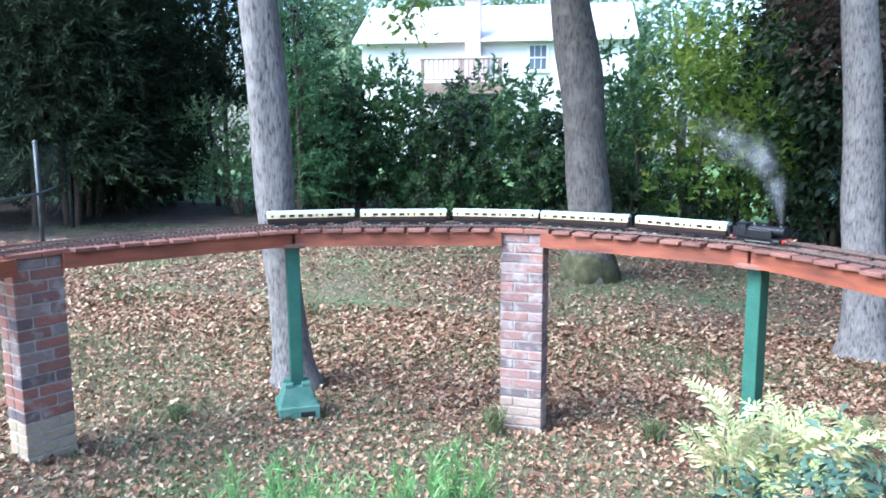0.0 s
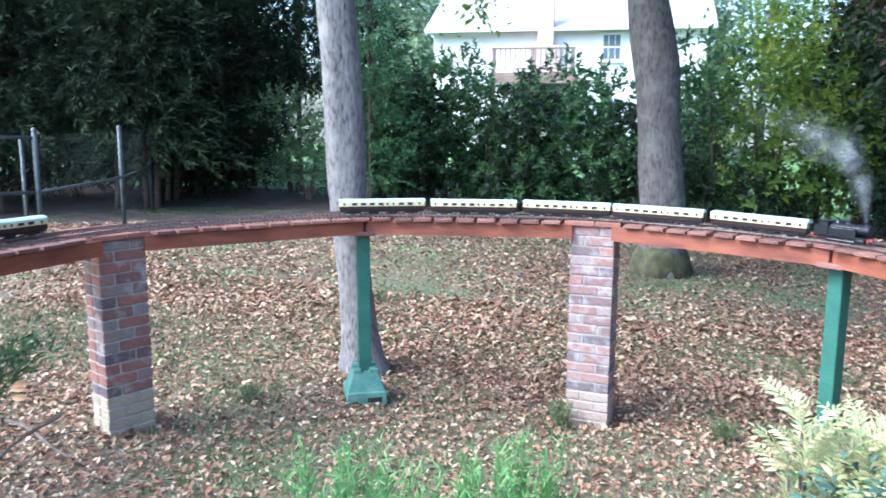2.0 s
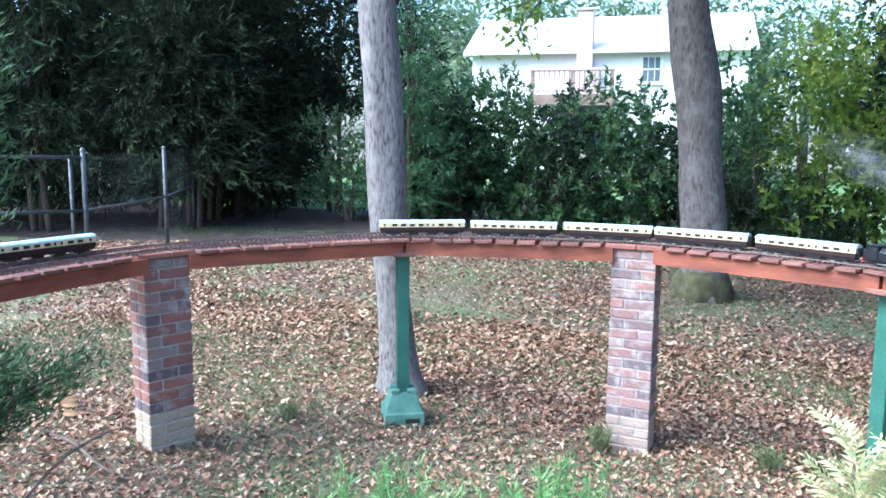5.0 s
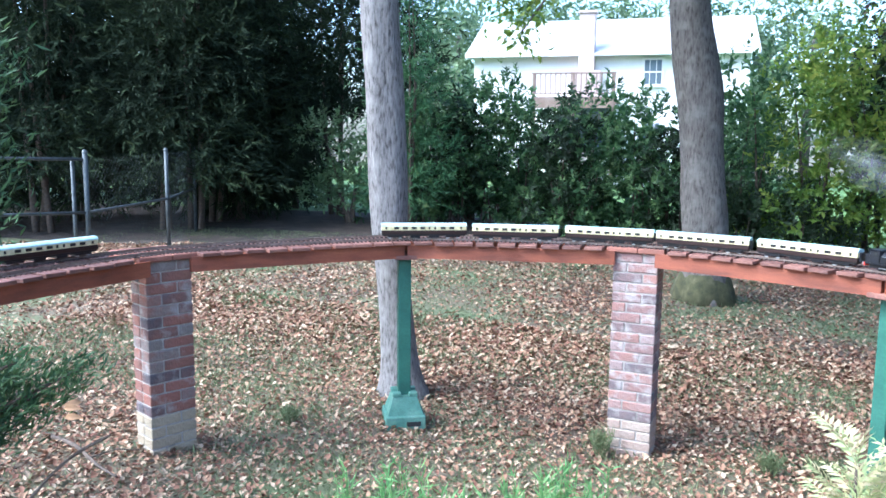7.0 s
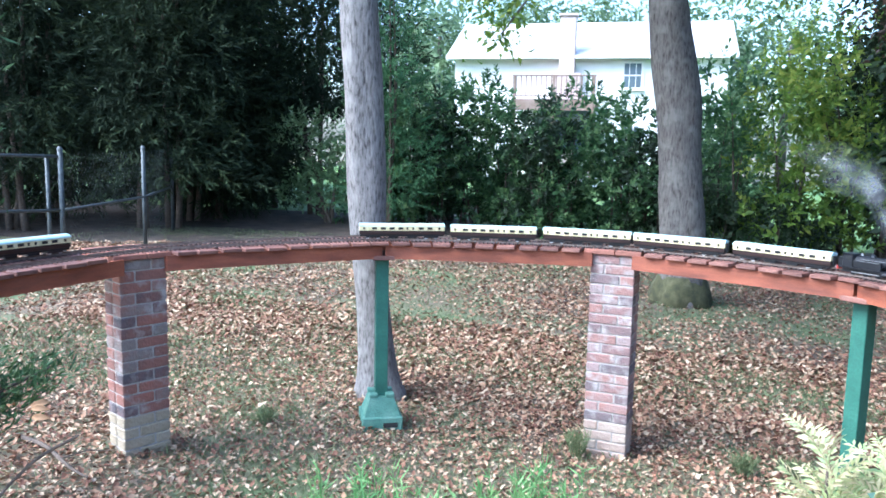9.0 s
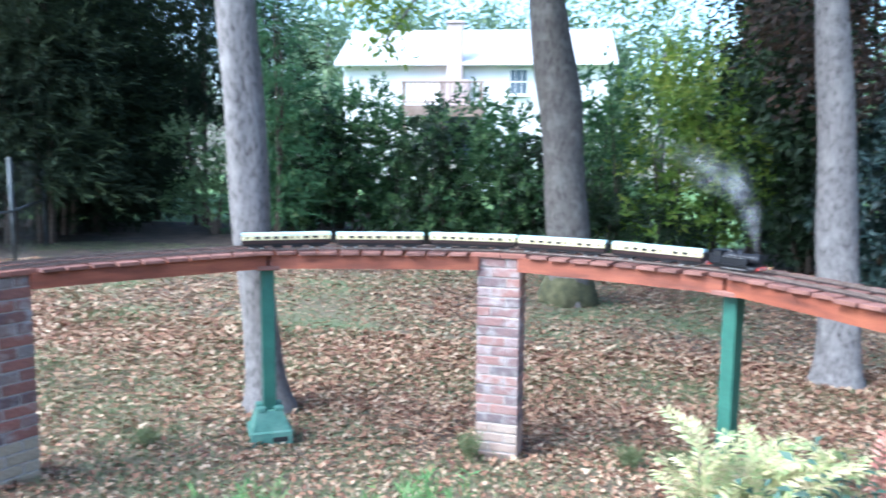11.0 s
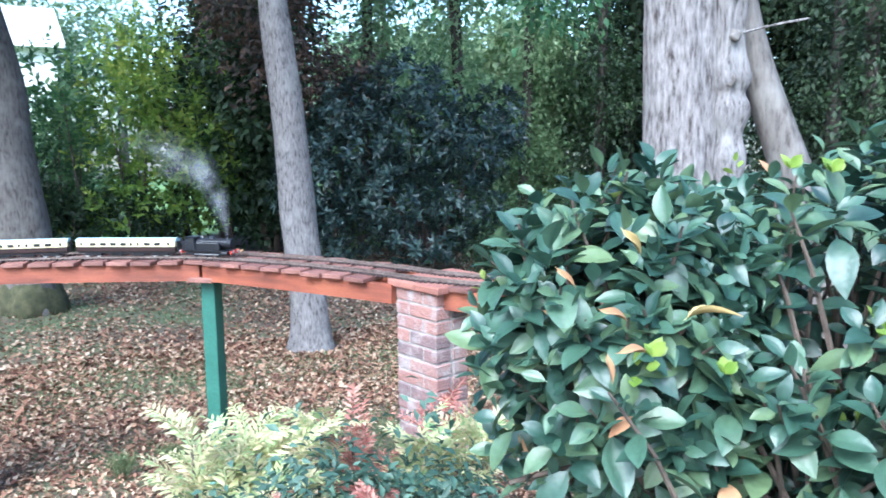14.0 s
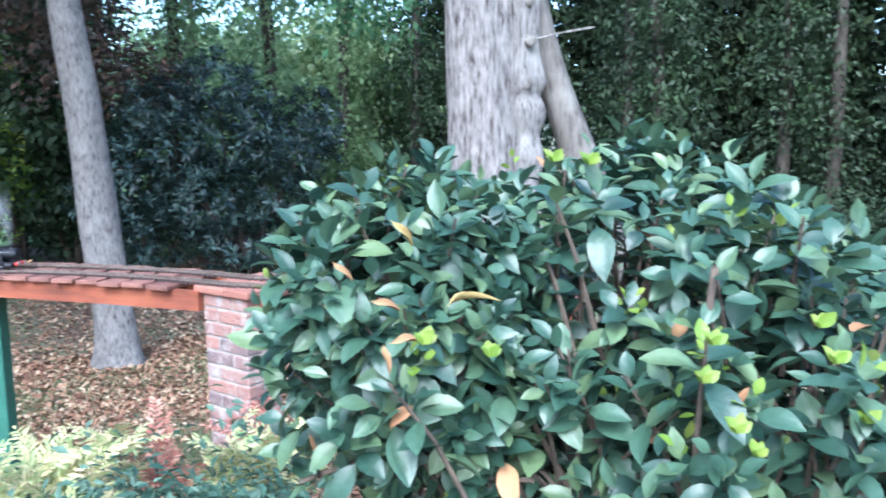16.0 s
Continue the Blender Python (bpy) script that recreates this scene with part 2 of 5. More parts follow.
M_RAIL = material("dull_rail", [(0.16, 0.12, 0.10), (0.26, 0.21, 0.18)], scale=20, rough=0.5, metal=0.6)
M_SLEEPER = material("dark_sleeper", [(0.045, 0.03, 0.028), (0.08, 0.055, 0.05)], scale=30, rough=0.85)
M_RED = material("red_paint", [(0.55, 0.04, 0.03), (0.65, 0.07, 0.05)], scale=20, rough=0.45)
# lighter green, so distance haze is carried by the leaf colour
M_FOLIAGE_HAZE = material("haze_pale_leaf", [(0.10, 0.16, 0.09), (0.17, 0.25, 0.13), (0.25, 0.32, 0.18)], scale=0.4, rough=0.7, island=0.6, through_light=0.4)


# ---- mesh helpers ----
def ground_z(x, y):
    return -0.05 * (min(max(y, -2.0), 9.0) - 4.0) - 0.05 * (min(max(x, -5.0), 3.0) + 2.6)


def link(name, mesh, mat, parent=None, label="", smooth=False):
    ob = new(name, mesh)
    if mat and not mesh.materials:
        mesh.materials.append(mat)
    if smooth:
        mesh.polygons.foreach_set("use_smooth", [True] * len(mesh.polygons))
    if parent:
        ob.parent = parent
    return tagged(ob, label)


def part(name, bm, mat, parent, label="", smooth=False):
    mesh = bpy.data.meshes.new(name)
    bm.normal_update()
    bm.to_mesh(mesh)
    bm.free()
    return link(name, mesh, mat, parent, label, smooth)


def thing(name, m, label, category, group="", kind=""):
    ob = new(name)
    ob.matrix_world = m
    ob.empty_display_size = 0.1
    return tagged(ob, label, category, group, kind)


def box(bm, size, at=(0, 0, 0), bevel=0.0, m=None):
    mat = Matrix.Translation(at) @ (m or Matrix()) @ Matrix.Diagonal((*size, 1))
    made = bmesh.ops.create_cube(bm, size=1.0, matrix=mat)["verts"]
    if bevel:
        edges = list({e for v in made for e in v.link_edges})
        bmesh.ops.bevel(bm, geom=edges, offset=bevel, segments=1, affect="EDGES")
    return bm


def boxed(size, at=(0, 0, 0), bevel=0.0, m=None):
    return box(bmesh.new(), size, at, bevel, m)


def tube(bm, points, radii, sides=8, wobble=0.0, seed=0, close=True):
    """A tapered tube along points; wobble roughens its outline."""
    rings = []
    pts = [Vector(p) for p in points]
    for i, p in enumerate(pts):
        d = (pts[min(i + 1, len(pts) - 1)] - pts[max(i - 1, 0)]).normalized()
        a = d.orthogonal().normalized() if abs(d.z) < 0.7 else Vector((1, 0, 0))
        a = (a - d * a.dot(d)).normalized()
        b = d.cross(a)
        ring = []
        for k in range(sides):
            an = 2 * math.pi * k / sides
            r = radii[i]
            if wobble:
                r *= 1 + wobble * noise.noise((math.cos(an) * 1.7 + seed, math.sin(an) * 1.7, p.z * 0.8 + seed)) + 0.5 * wobble * noise.noise((math.cos(an) * 5 + seed, math.sin(an) * 5, p.z * 1.5))
            ring.append(bm.verts.new(p + (a * math.cos(an) + b * math.sin(an)) * r))
        rings.append(ring)
    for r0, r1 in zip(rings, rings[1:]):
        for k in range(sides):
            bm.faces.new((r0[k], r0[(k + 1) % sides], r1[(k + 1) % sides], r1[k]))
    if close:
        bm.faces.new(rings[0][::-1])
        bm.faces.new(rings[-1])
    return bm


def spline(points, steps):
    """Points along a smooth line through the given ones."""
    p = [Vector(q) for q in points]
    out = []
    for i in range(len(p) - 1):
        a, b, c, d = p[max(i - 1, 0)], p[i], p[i + 1], p[min(i + 2, len(p) - 1)]
        for k in range(steps):
            t = k / steps
            out.append(0.5 * (2 * b + (c - a) * t + (2 * a - 5 * b + 4 * c - d) * t * t + (3 * b - a - 3 * c + d) * t ** 3))
    out.append(p[-1])
    return out


def leaf_mesh(name, places, normals, dirs, lengths, widths, fold=0.25, curl=0.15):
    """Many leaves in one mesh: each is four faces, folded along the midrib and curled at the tip."""
    P, N, D = (np.asarray(a, float) for a in (places, normals, dirs))
    D = D - N * (D * N).sum(1, keepdims=True)
    D /= np.linalg.norm(D, axis=1, keepdims=True) + 1e-9
    S = np.cross(D, N)
    L, W = np.asarray(lengths)[:, None], np.asarray(widths)[:, None]
    v = [P, P + D * L * 0.42 + S * W * 0.5 + N * W * fold, P + D * L * 0.42 - S * W * 0.5 + N * W * fold, P + D * L * 0.5, P + D * L - N * L * curl]
    n = len(P)
    verts = np.stack(v, 1).reshape(-1, 3)
    base = (np.arange(n) * 5)[:, None]
    faces = np.concatenate([base + np.array(f) for f in ([0, 3, 1], [0, 2, 3], [1, 3, 4], [3, 2, 4])], 0)
    mesh = bpy.data.meshes.new(name)
    mesh.from_pydata(verts.tolist(), [], faces.tolist())
    mesh.polygons.foreach_set("use_smooth", [True] * len(mesh.polygons))
    return mesh


def unit(n, rng):
    v = rng.normal(size=(n, 3))
    return v / np.linalg.norm(v, axis=1, keepdims=True)


def clumps(lobes, count, rng, shell=0.55, clump=0.22, per=14, ragged=0.18):
    """Leaf places in clumps over a set of lobes (x, y, z, rx, ry, rz), with their outward directions."""
    lobes = np.asarray(lobes, float)
    area = (lobes[:, 3] * lobes[:, 4] * lobes[:, 5]) ** (2 / 3)
    groups = max(1, count // per)
    pick = rng.choice(len(lobes), groups, p=area / area.sum())
    u = unit(groups, rng)
    r = (shell + (1 - shell) * rng.random(groups) ** 0.6) * (1 + ragged * rng.normal(size=groups))
    centre = lobes[pick, :3] + u * lobes[pick, 3:] * r[:, None]
    out = np.repeat(u, per, 0)
    spread = rng.normal(size=(groups * per, 3)) * clump * (0.5 + rng.random(groups)).repeat(per)[:, None]
    return np.repeat(centre, per, 0) + spread, out


def foliage(name, lobes, count, size, mat, parent, seed, clump=0.22, per=14, shell=0.5, slim=0.5, ragged=0.18, droop=0.3, floor=None):
    rng = np.random.default_rng(seed)
    p, out = clumps(lobes, count, rng, shell, clump, per, ragged)
    if floor is not None:
        keep = p[:, 2] > floor
        p, out = p[keep], out[keep]
    k = len(p)
    nrm = out * 0.6 + unit(k, rng) * 0.8 + np.array([0, 0, 0.5])
    nrm /= np.linalg.norm(nrm, axis=1, keepdims=True)
    d = out + unit(k, rng) * 0.9 - np.array([0, 0, droop])
    ln = size * (0.6 + 0.8 * rng.random(k))
    p = p - np.array(parent.matrix_world.translation)
    return link(name, leaf_mesh(name, p, nrm, d, ln, ln * slim), mat, parent)


def sprays(name, lobes, count, size, mat, parent, seed, per=8, stem=0.10, spread=0.9, shell=0.4, slim=0.45, ragged=0.18, rise=0.4, floor=None):
    """Leaves set round short shoots over a set of lobes: stem is the shoot's length, spread how far the leaves stand off it, rise how far it points up."""
    rng = np.random.default_rng(seed)
    c, out = clumps(lobes, count // per, rng, shell, 0.02, 1, ragged)
    if floor is not None:
        keep = c[:, 2] > floor + 0.25 * rng.random(len(c))
        c, out = c[keep], out[keep]
    k = len(c)
    axis = out * 0.8 + unit(k, rng) * 0.55 + np.array([0, 0, rise])
    axis /= np.linalg.norm(axis, axis=1, keepdims=True)
    side = np.cross(axis, unit(k, rng))
    side /= np.linalg.norm(side, axis=1, keepdims=True) + 1e-9
    other = np.cross(axis, side)
    P, N, D, L = [], [], [], []
    for j in range(per):
        f = j / (per - 1)
        an = 2.4 * j + rng.random(k) * 0.7
        round_ = side * np.cos(an)[:, None] + other * np.sin(an)[:, None]
        lean = spread * (1.25 - 0.8 * f)
        D.append(axis * math.cos(lean) + round_ * math.sin(lean) + unit(k, rng) * 0.18)
        N.append(axis * math.sin(lean) - round_ * math.cos(lean) + unit(k, rng) * 0.2)
        P.append(c + axis * stem * f)
        L.append(size * (1.1 - 0.35 * f) * (0.75 + 0.5 * rng.random(k)))
    P, N, D, L = (np.concatenate(v) for v in (P, N, D, L))
    N /= np.linalg.norm(N, axis=1, keepdims=True) + 1e-9
    P = P - np.array(parent.matrix_world.translation)
    return link(name, leaf_mesh(name, P, N, D, L, L * slim), mat, parent)


# ---- ground ----
def stretch_axis(lo, hi, n, centre, power=3.2):
    u = np.linspace(-1, 1, n)
    f = np.sinh(power * u) / math.sinh(power)
    return np.where(f < 0, centre + f * (centre - lo), centre + f * (hi - centre))


gx, gy = stretch_axis(-900, 900, 141, 0, 6.0), stretch_axis(-900, 1500, 161, 5, 6.0)
gv = []
for yy in gy:
    for xx in gx:
        near = max(0.0, 1 - math.hypot(xx, yy - 6) / 30)
        gv.append((xx, yy, ground_z(xx, yy) + 0.03 * near * noise.noise((xx * 0.9, yy * 0.9, 0)) - 0.01))
w = len(gx)
gf = [(j * w + i, j * w + i + 1, (j + 1) * w + i + 1, (j + 1) * w + i) for j in range(len(gy) - 1) for i in range(w - 1)]
gm = bpy.data.meshes.new("ground")
gm.from_pydata(gv, [], gf)
tagged(link("ground", gm, M_SOIL, smooth=True), "bare brown lawn soil with thin patches of grass", "ground", kind="structure")


def scatter(n, x0, x1, y0, y1, rng, fade=None):
    x, y = rng.uniform(x0, x1, n), rng.uniform(y0, y1, n)
    z = np.array([ground_z(a, b) for a, b in zip(x, y)])
    z += 0.03 * np.array([max(0.0, 1 - math.hypot(a, b - 6) / 30) * noise.noise((a * 0.9, b * 0.9, 0)) for a, b in zip(x, y)])
    return np.stack([x, y, z], 1)


rng = np.random.default_rng(4)
spots = np.concatenate([scatter(190000, -6, 6.5, 2.2, 9.5, rng), scatter(26000, -7, 7.5, -5, 2.2, rng), scatter(20000, -12, -6, 5, 13, rng), scatter(95000, -11, 14, 9.5, 17.2, rng)])
patch = np.array([noise.noise((p[0] * 0.55, p[1] * 0.55, 3.0)) for p in spots])
green = np.exp(-((spots[:, 1] - 8.2) / 2.0) ** 2) * np.exp(-((spots[:, 0] + 1.5) / 4.0) ** 2)
spots = spots[rng.random(len(spots)) < np.clip(0.70 - 1.1 * patch - 0.12 * green, 0.18, 1)]
spots = spots[~((spots[:, 0] < -4.5) & (spots[:, 1] > 13.2 + 0.5 * np.sin(spots[:, 0] * 1.3)))]
k = len(spots)
flat = unit(k, rng) * 0.55 + np.array([0, 0, 1.0])
flat /= np.linalg.norm(flat, axis=1, keepdims=True)
size = 0.018 + 0.038 * rng.random(k) ** 1.7 + 0.024 * np.clip((spots[:, 1] - 6.0) / 3.0, 0, 1)
litter = link("fallen_leaves", leaf_mesh("fallen_leaves", spots + np.array([0, 0, 0.012]), flat, unit(k, rng), size, size * (0.45 + 0.35 * rng.random(k)), fold=0.3, curl=-0.2), M_LITTER)
tagged(litter, "brown and tan fallen leaves strewn over the lawn", "leaf litter", kind="stuff")

tufts = np.concatenate([scatter(150000, -6, 6.5, 2.2, 9.5, rng), scatter(40000, -7, 7.5, -5, 2.2, rng), scatter(90000, -11, 13, 9.5, 16.2, rng)])
patch = np.array([noise.noise((p[0] * 0.55, p[1] * 0.55, 3.0)) for p in tufts])
green = np.exp(-((tufts[:, 1] - 8.2) / 2.0) ** 2) * np.exp(-((tufts[:, 0] + 1.5) / 4.0) ** 2)
tufts = tufts[rng.random(len(tufts)) < np.clip(0.45 + 1.6 * patch + 0.25 * green, 0.08, 1)]
k = len(tufts)
lean = unit(k, rng) * 0.6 + np.array([0, 0, 0.7])
ln = 0.03 + 0.05 * rng.random(k)
grass = link("grass", leaf_mesh("grass", tufts - np.array([0, 0, 0.005]), unit(k, rng), lean, ln, np.full(k, 0.009), fold=0.2, curl=0.2), M_GRASS)
tagged(grass, "short thin green grass in patches among leaves", "grass", kind="stuff")

lawn = bmesh.new()
nx, ny = 40, 30
grid = [[lawn.verts.new((x, y, ground_z(x, y) + 0.006)) for x in np.linspace(-40, 30, nx)] for y in np.linspace(21.0, 58.0, ny)]
for j in range(ny - 1):
    for i in range(nx - 1):
        lawn.faces.new((grid[j][i], grid[j][i + 1], grid[j + 1][i + 1], grid[j + 1][i]))
# dark sheet laid where the hedge and evergreens shade the ground
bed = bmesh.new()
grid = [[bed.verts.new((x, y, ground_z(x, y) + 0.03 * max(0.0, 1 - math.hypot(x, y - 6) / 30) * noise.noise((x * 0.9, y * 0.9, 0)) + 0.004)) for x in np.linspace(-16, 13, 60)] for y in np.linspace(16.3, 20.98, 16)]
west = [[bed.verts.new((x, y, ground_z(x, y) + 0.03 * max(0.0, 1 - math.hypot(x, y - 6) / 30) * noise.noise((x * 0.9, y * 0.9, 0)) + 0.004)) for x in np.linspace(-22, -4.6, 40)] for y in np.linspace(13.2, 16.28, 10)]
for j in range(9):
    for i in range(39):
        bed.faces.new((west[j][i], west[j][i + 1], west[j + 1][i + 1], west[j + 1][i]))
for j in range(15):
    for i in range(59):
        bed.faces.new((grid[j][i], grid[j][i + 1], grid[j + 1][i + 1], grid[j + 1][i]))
tagged(part("shade_mulch_bed", bed, M_SHADE_MULCH, None), "dark brown mulch coloured for the shade under hedge and trees", "ground", kind="structure")
tagged(part("neighbour_lawn", lawn, M_LAWN, None), "bright green mown lawn round the pale house", "lawn", kind="structure")

# ---- the raised garden railway ----
RING = Vector((-0.425, 3.131, 0))
R_PILLAR, TOP = 2.50, 1.215


def on_ring(angle, r, z=0.0):
    a = radians(angle)
    return Vector((RING.x + r * math.sin(a), RING.y + r * math.cos(a), z))


def ring_pose(angle, r, z=0.0):
    """x runs along the track to the right, y outwards."""
    return pose(*on_ring(angle, r, z), 0, 0, -angle)


PILLARS = (-61.6, 10.7, 79.2)
POSTS = (-97.0, -25.2, 45.2)
# the deck runs in straight lengths from support to support, and straight on past the last pillar
KNOTS = [(-115.0, None), *((a, None) for a in sorted(PILLARS + POSTS)), (113.0, 60.0)]


def knot_place(i):
    a, heading = KNOTS[i]
    if heading is None:
        return on_ring(a, 2.465)
    h = radians(heading)
    return on_ring(79.2, 2.465) + Vector((math.cos(h), -math.sin(h), 0)) * 1.6


def knot_heading(i):
    a, heading = KNOTS[i]
    return heading if heading is not None else (69.0 if a == 79.2 else a)


def deck_pose(angle, off, z=0.0, bulge=0.15):
    """x runs along the deck to the right, y outwards; off: metres from the deck's inner edge."""
    i = max(k for k in range(len(KNOTS) - 1) if KNOTS[k][0] <= angle or k == 0)
    f = (angle - KNOTS[i][0]) / (KNOTS[i + 1][0] - KNOTS[i][0])
    p = knot_place(i).lerp(knot_place(i + 1), f)
    h = knot_heading(i) + (knot_heading(i + 1) - knot_heading(i)) * f
    out = Vector((math.sin(radians(h)), math.cos(radians(h)), 0))
    sag = 0.115 if i < len(KNOTS) - 2 else 0.0
    p = p + out * (off + bulge * sag * 4 * f * (1 - f))
    return pose(p.x, p.y, z, 0, 0, -h)

def arc_bar(r0, r1, z0, z1, a0, a1, step=1.5, bulge=0.15):
    bm = bmesh.new()
    n = max(2, int(abs(a1 - a0) / step))
    rings = []
    for i in range(n + 1):
        a = a0 + (a1 - a0) * i / n
        rings.append([bm.verts.new(deck_pose(a, r, z, bulge).translation) for r, z in ((r0, z0), (r1, z0), (r1, z1), (r0, z1))])
    for p, q in zip(rings, rings[1:]):
        for k in range(4):
            bm.faces.new((p[k], p[(k + 1) % 4], q[(k + 1) % 4], q[k]))
    bm.faces.new(rings[0][::-1])
    bm.faces.new(rings[-1])
    bmesh.ops.recalc_face_normals(bm, faces=bm.faces)
    return bm


PW, PD, COURSE = 0.295, 0.20, 0.0677

brick_shapes = {}


def brick_mesh(length, depth, mat):
    key = (round(length, 3), round(depth, 3), mat.name)
    if key not in brick_shapes:
        bm = boxed((length, depth, 0.0600), (0, 0, 0), 0.006)
        mesh = bpy.data.meshes.new("brick")
        bm.to_mesh(mesh)
        bm.free()
        mesh.materials.append(mat)
        brick_shapes[key] = mesh
    return brick_shapes[key]


def brick_pillar(angle):
    base = on_ring(angle, R_PILLAR + PD / 2)
    foot = ground_z(base.x, base.y) - 0.04
    pillar = thing("brick_pillar", ring_pose(angle, R_PILLAR + PD / 2, foot), "red brick pillar with pale mortar under the raised track", "pillar", "track pillars")
    top = TOP - 0.038 - foot
    part("mortar_core", boxed((PW - 0.012, PD - 0.012, top), (0, 0, top / 2)), M_MORTAR, pillar, "pale mortar between the bricks")
    rr = random.Random(int(angle * 10))
    count = int(top / COURSE) + 1
    for c in range(count):
        z = top - (c + 0.5) * COURSE + 0.004
        if z < 0.0:
            break
        pale = c > count - 6
        long_first = c % 2 == 0
        l_len, s_len = 0.194, 0.092
        for row, sy in ((0, -1), (1, 1)):
            first = l_len if (long_first ^ (row == 1)) else s_len
            x = -PW / 2
            for ln in (first, l_len + s_len - first):
                mat = (M_BRICK_DIRTY if angle < 0 else M_BRICK_PALE) if pale else (M_BRICK if angle < 0 else M_BRICK_PINK)
                ob = new("brick", brick_mesh(ln, 0.095, mat))
                ob.parent = pillar
                ob.matrix_basis = pose(x + ln / 2, sy * (PD / 2 - 0.0475) + rr.uniform(-0.002, 0.002), z, rr.uniform(-0.6, 0.6), rr.uniform(-0.5, 0.5), rr.uniform(-0.6, 0.6))
                x += ln + 0.009
    for x, ln in ((-0.087, 0.205), (0.104, 0.170)):
        part("cap_paver", boxed((ln, 0.425, 0.036), (x, 0.090, TOP - foot - 0.0185), 0.006), M_CAP, pillar, "flat red brick-coloured cap slab")
    return pillar


def green_post(angle):
    p = deck_pose(angle, 0.135).translation
    foot = ground_z(p.x, p.y)
    post = thing("green_post", deck_pose(angle, 0.135, foot), "green painted wooden post on a tapered concrete base", "post", "track posts")
    z0, z1 = 0.235, TOP - 0.125 - foot
    bm = boxed((0.088, 0.088, z1 - z0 + 0.03), (0, 0, (z0 + z1) / 2 - 0.015), 0.004)
    part("shaft", bm, M_GREEN, post)
    bm = boxed((0.285, 0.285, 0.105), (0, 0, 0.0525), 0.008)
    part("plinth", bm, M_BASE, post, "faded green concrete plinth")
    bm = bmesh.new()
    bmesh.ops.create_cone(bm, cap_ends=True, segments=4, radius1=0.178, radius2=0.118, depth=0.13, matrix=Matrix.Translation((0, 0, 0.17)) @ Matrix.Rotation(radians(45), 4, "Z"))
    part("tapered_block", bm, M_BASE, post, "faded green tapered concrete block")
    for sx in (-1, 1):
        for sy in (-1, 1):
            part("lug", boxed((0.062, 0.062, 0.03), (sx * 0.058, sy * 0.058, 0.245), 0.006), M_BASE, post)
    part("slot", boxed((0.10, 0.012, 0.032), (0.055, -0.142, 0.05)), M_HOLE, post, "dark slot in the plinth")
    part("bracket", boxed((0.16, 0.30, 0.03), (0, 0.03, z1 + 0.012), 0.004), M_PLANK, post, "dark wooden bearer under the beam")
    return post


for a in PILLARS:
    brick_pillar(a)
for a in POSTS + (104.0,):
    green_post(a)

A0, A1 = -114.0, 112.0
deck = thing("track_deck", pose(0, 0, 0), "curved raised timber deck carrying two garden railway tracks", "railway deck")
for (a, _), (b, _) in zip(KNOTS, KNOTS[1:]):
    gap0, gap1 = (3.2 if a in PILLARS else 0.25), (3.2 if b in PILLARS else 0.25)
    part("inner_beam", arc_bar(0.035, 0.07, TOP - 0.118, TOP - 0.026, a + gap0, b - gap1), M_BEAM, deck, "orange-red stained curved beam")
    part("outer_beam", arc_bar(0.385, 0.42, TOP - 0.118, TOP - 0.026, a + gap0, b - gap1), M_BEAM, deck, "orange-red stained curved beam")
plank = bpy.data.meshes.new("plank")
bm = boxed((0.121, 0.455, 0.022), (0, 0, 0), 0.003)
bm.to_mesh(plank)
bm.free()
plank.materials.append(M_PLANK)
rr = random.Random(3)
a = A0 + 1
while a < A1:
    if min(abs(a - p) for p in PILLARS) > 5.0:
        ob = new("plank", plank)
        ob.parent = deck
        ob.matrix_basis = deck_pose(a + rr.uniform(-0.08, 0.08), 0.2275 + rr.uniform(-0.012, 0.012), TOP - 0.012 + rr.uniform(-0.002, 0.002)) @ pose(0, 0, 0, 0, rr.uniform(-1, 1), rr.uniform(-1.5, 1.5))
    a += 3.35
sleeper = bpy.data.meshes.new("sleeper")
bm = boxed((0.013, 0.085, 0.008))
bm.to_mesh(sleeper)
bm.free()
sleeper.materials.append(M_SLEEPER)
TRACKS = {"inner": 0.085, "outer": 0.275}
for r in TRACKS.values():
    track = thing("railway_track", pose(0, 0, 0), "narrow model railway track with dark sleepers and dull rails", "railway track", "model tracks")
    for d in (-0.0225, 0.0225):
        part("rail", arc_bar(r + d - 0.0015, r + d + 0.0015, TOP + 0.008, TOP + 0.016, A0 + 1, A1 - 1, 1.0, 0.6), M_RAIL, track, "dull steel rail")
    bm = bmesh.new()
    a = A0 + 1
    while a < A1 - 1:
        if -68 < a < 106:
            ob = new("sleeper", sleeper)
            ob.parent = track
            ob.matrix_basis = deck_pose(a, r, TOP + 0.004, 0.6)
        else:
            box(bm, (0.013, 0.085, 0.008), m=deck_pose(a, r, TOP + 0.004, 0.6))
        a += 0.66
    tagged(part("track_rest", bm, M_SLEEPER, track, "small dark sleepers at the ends of the track"), kind="stuff")


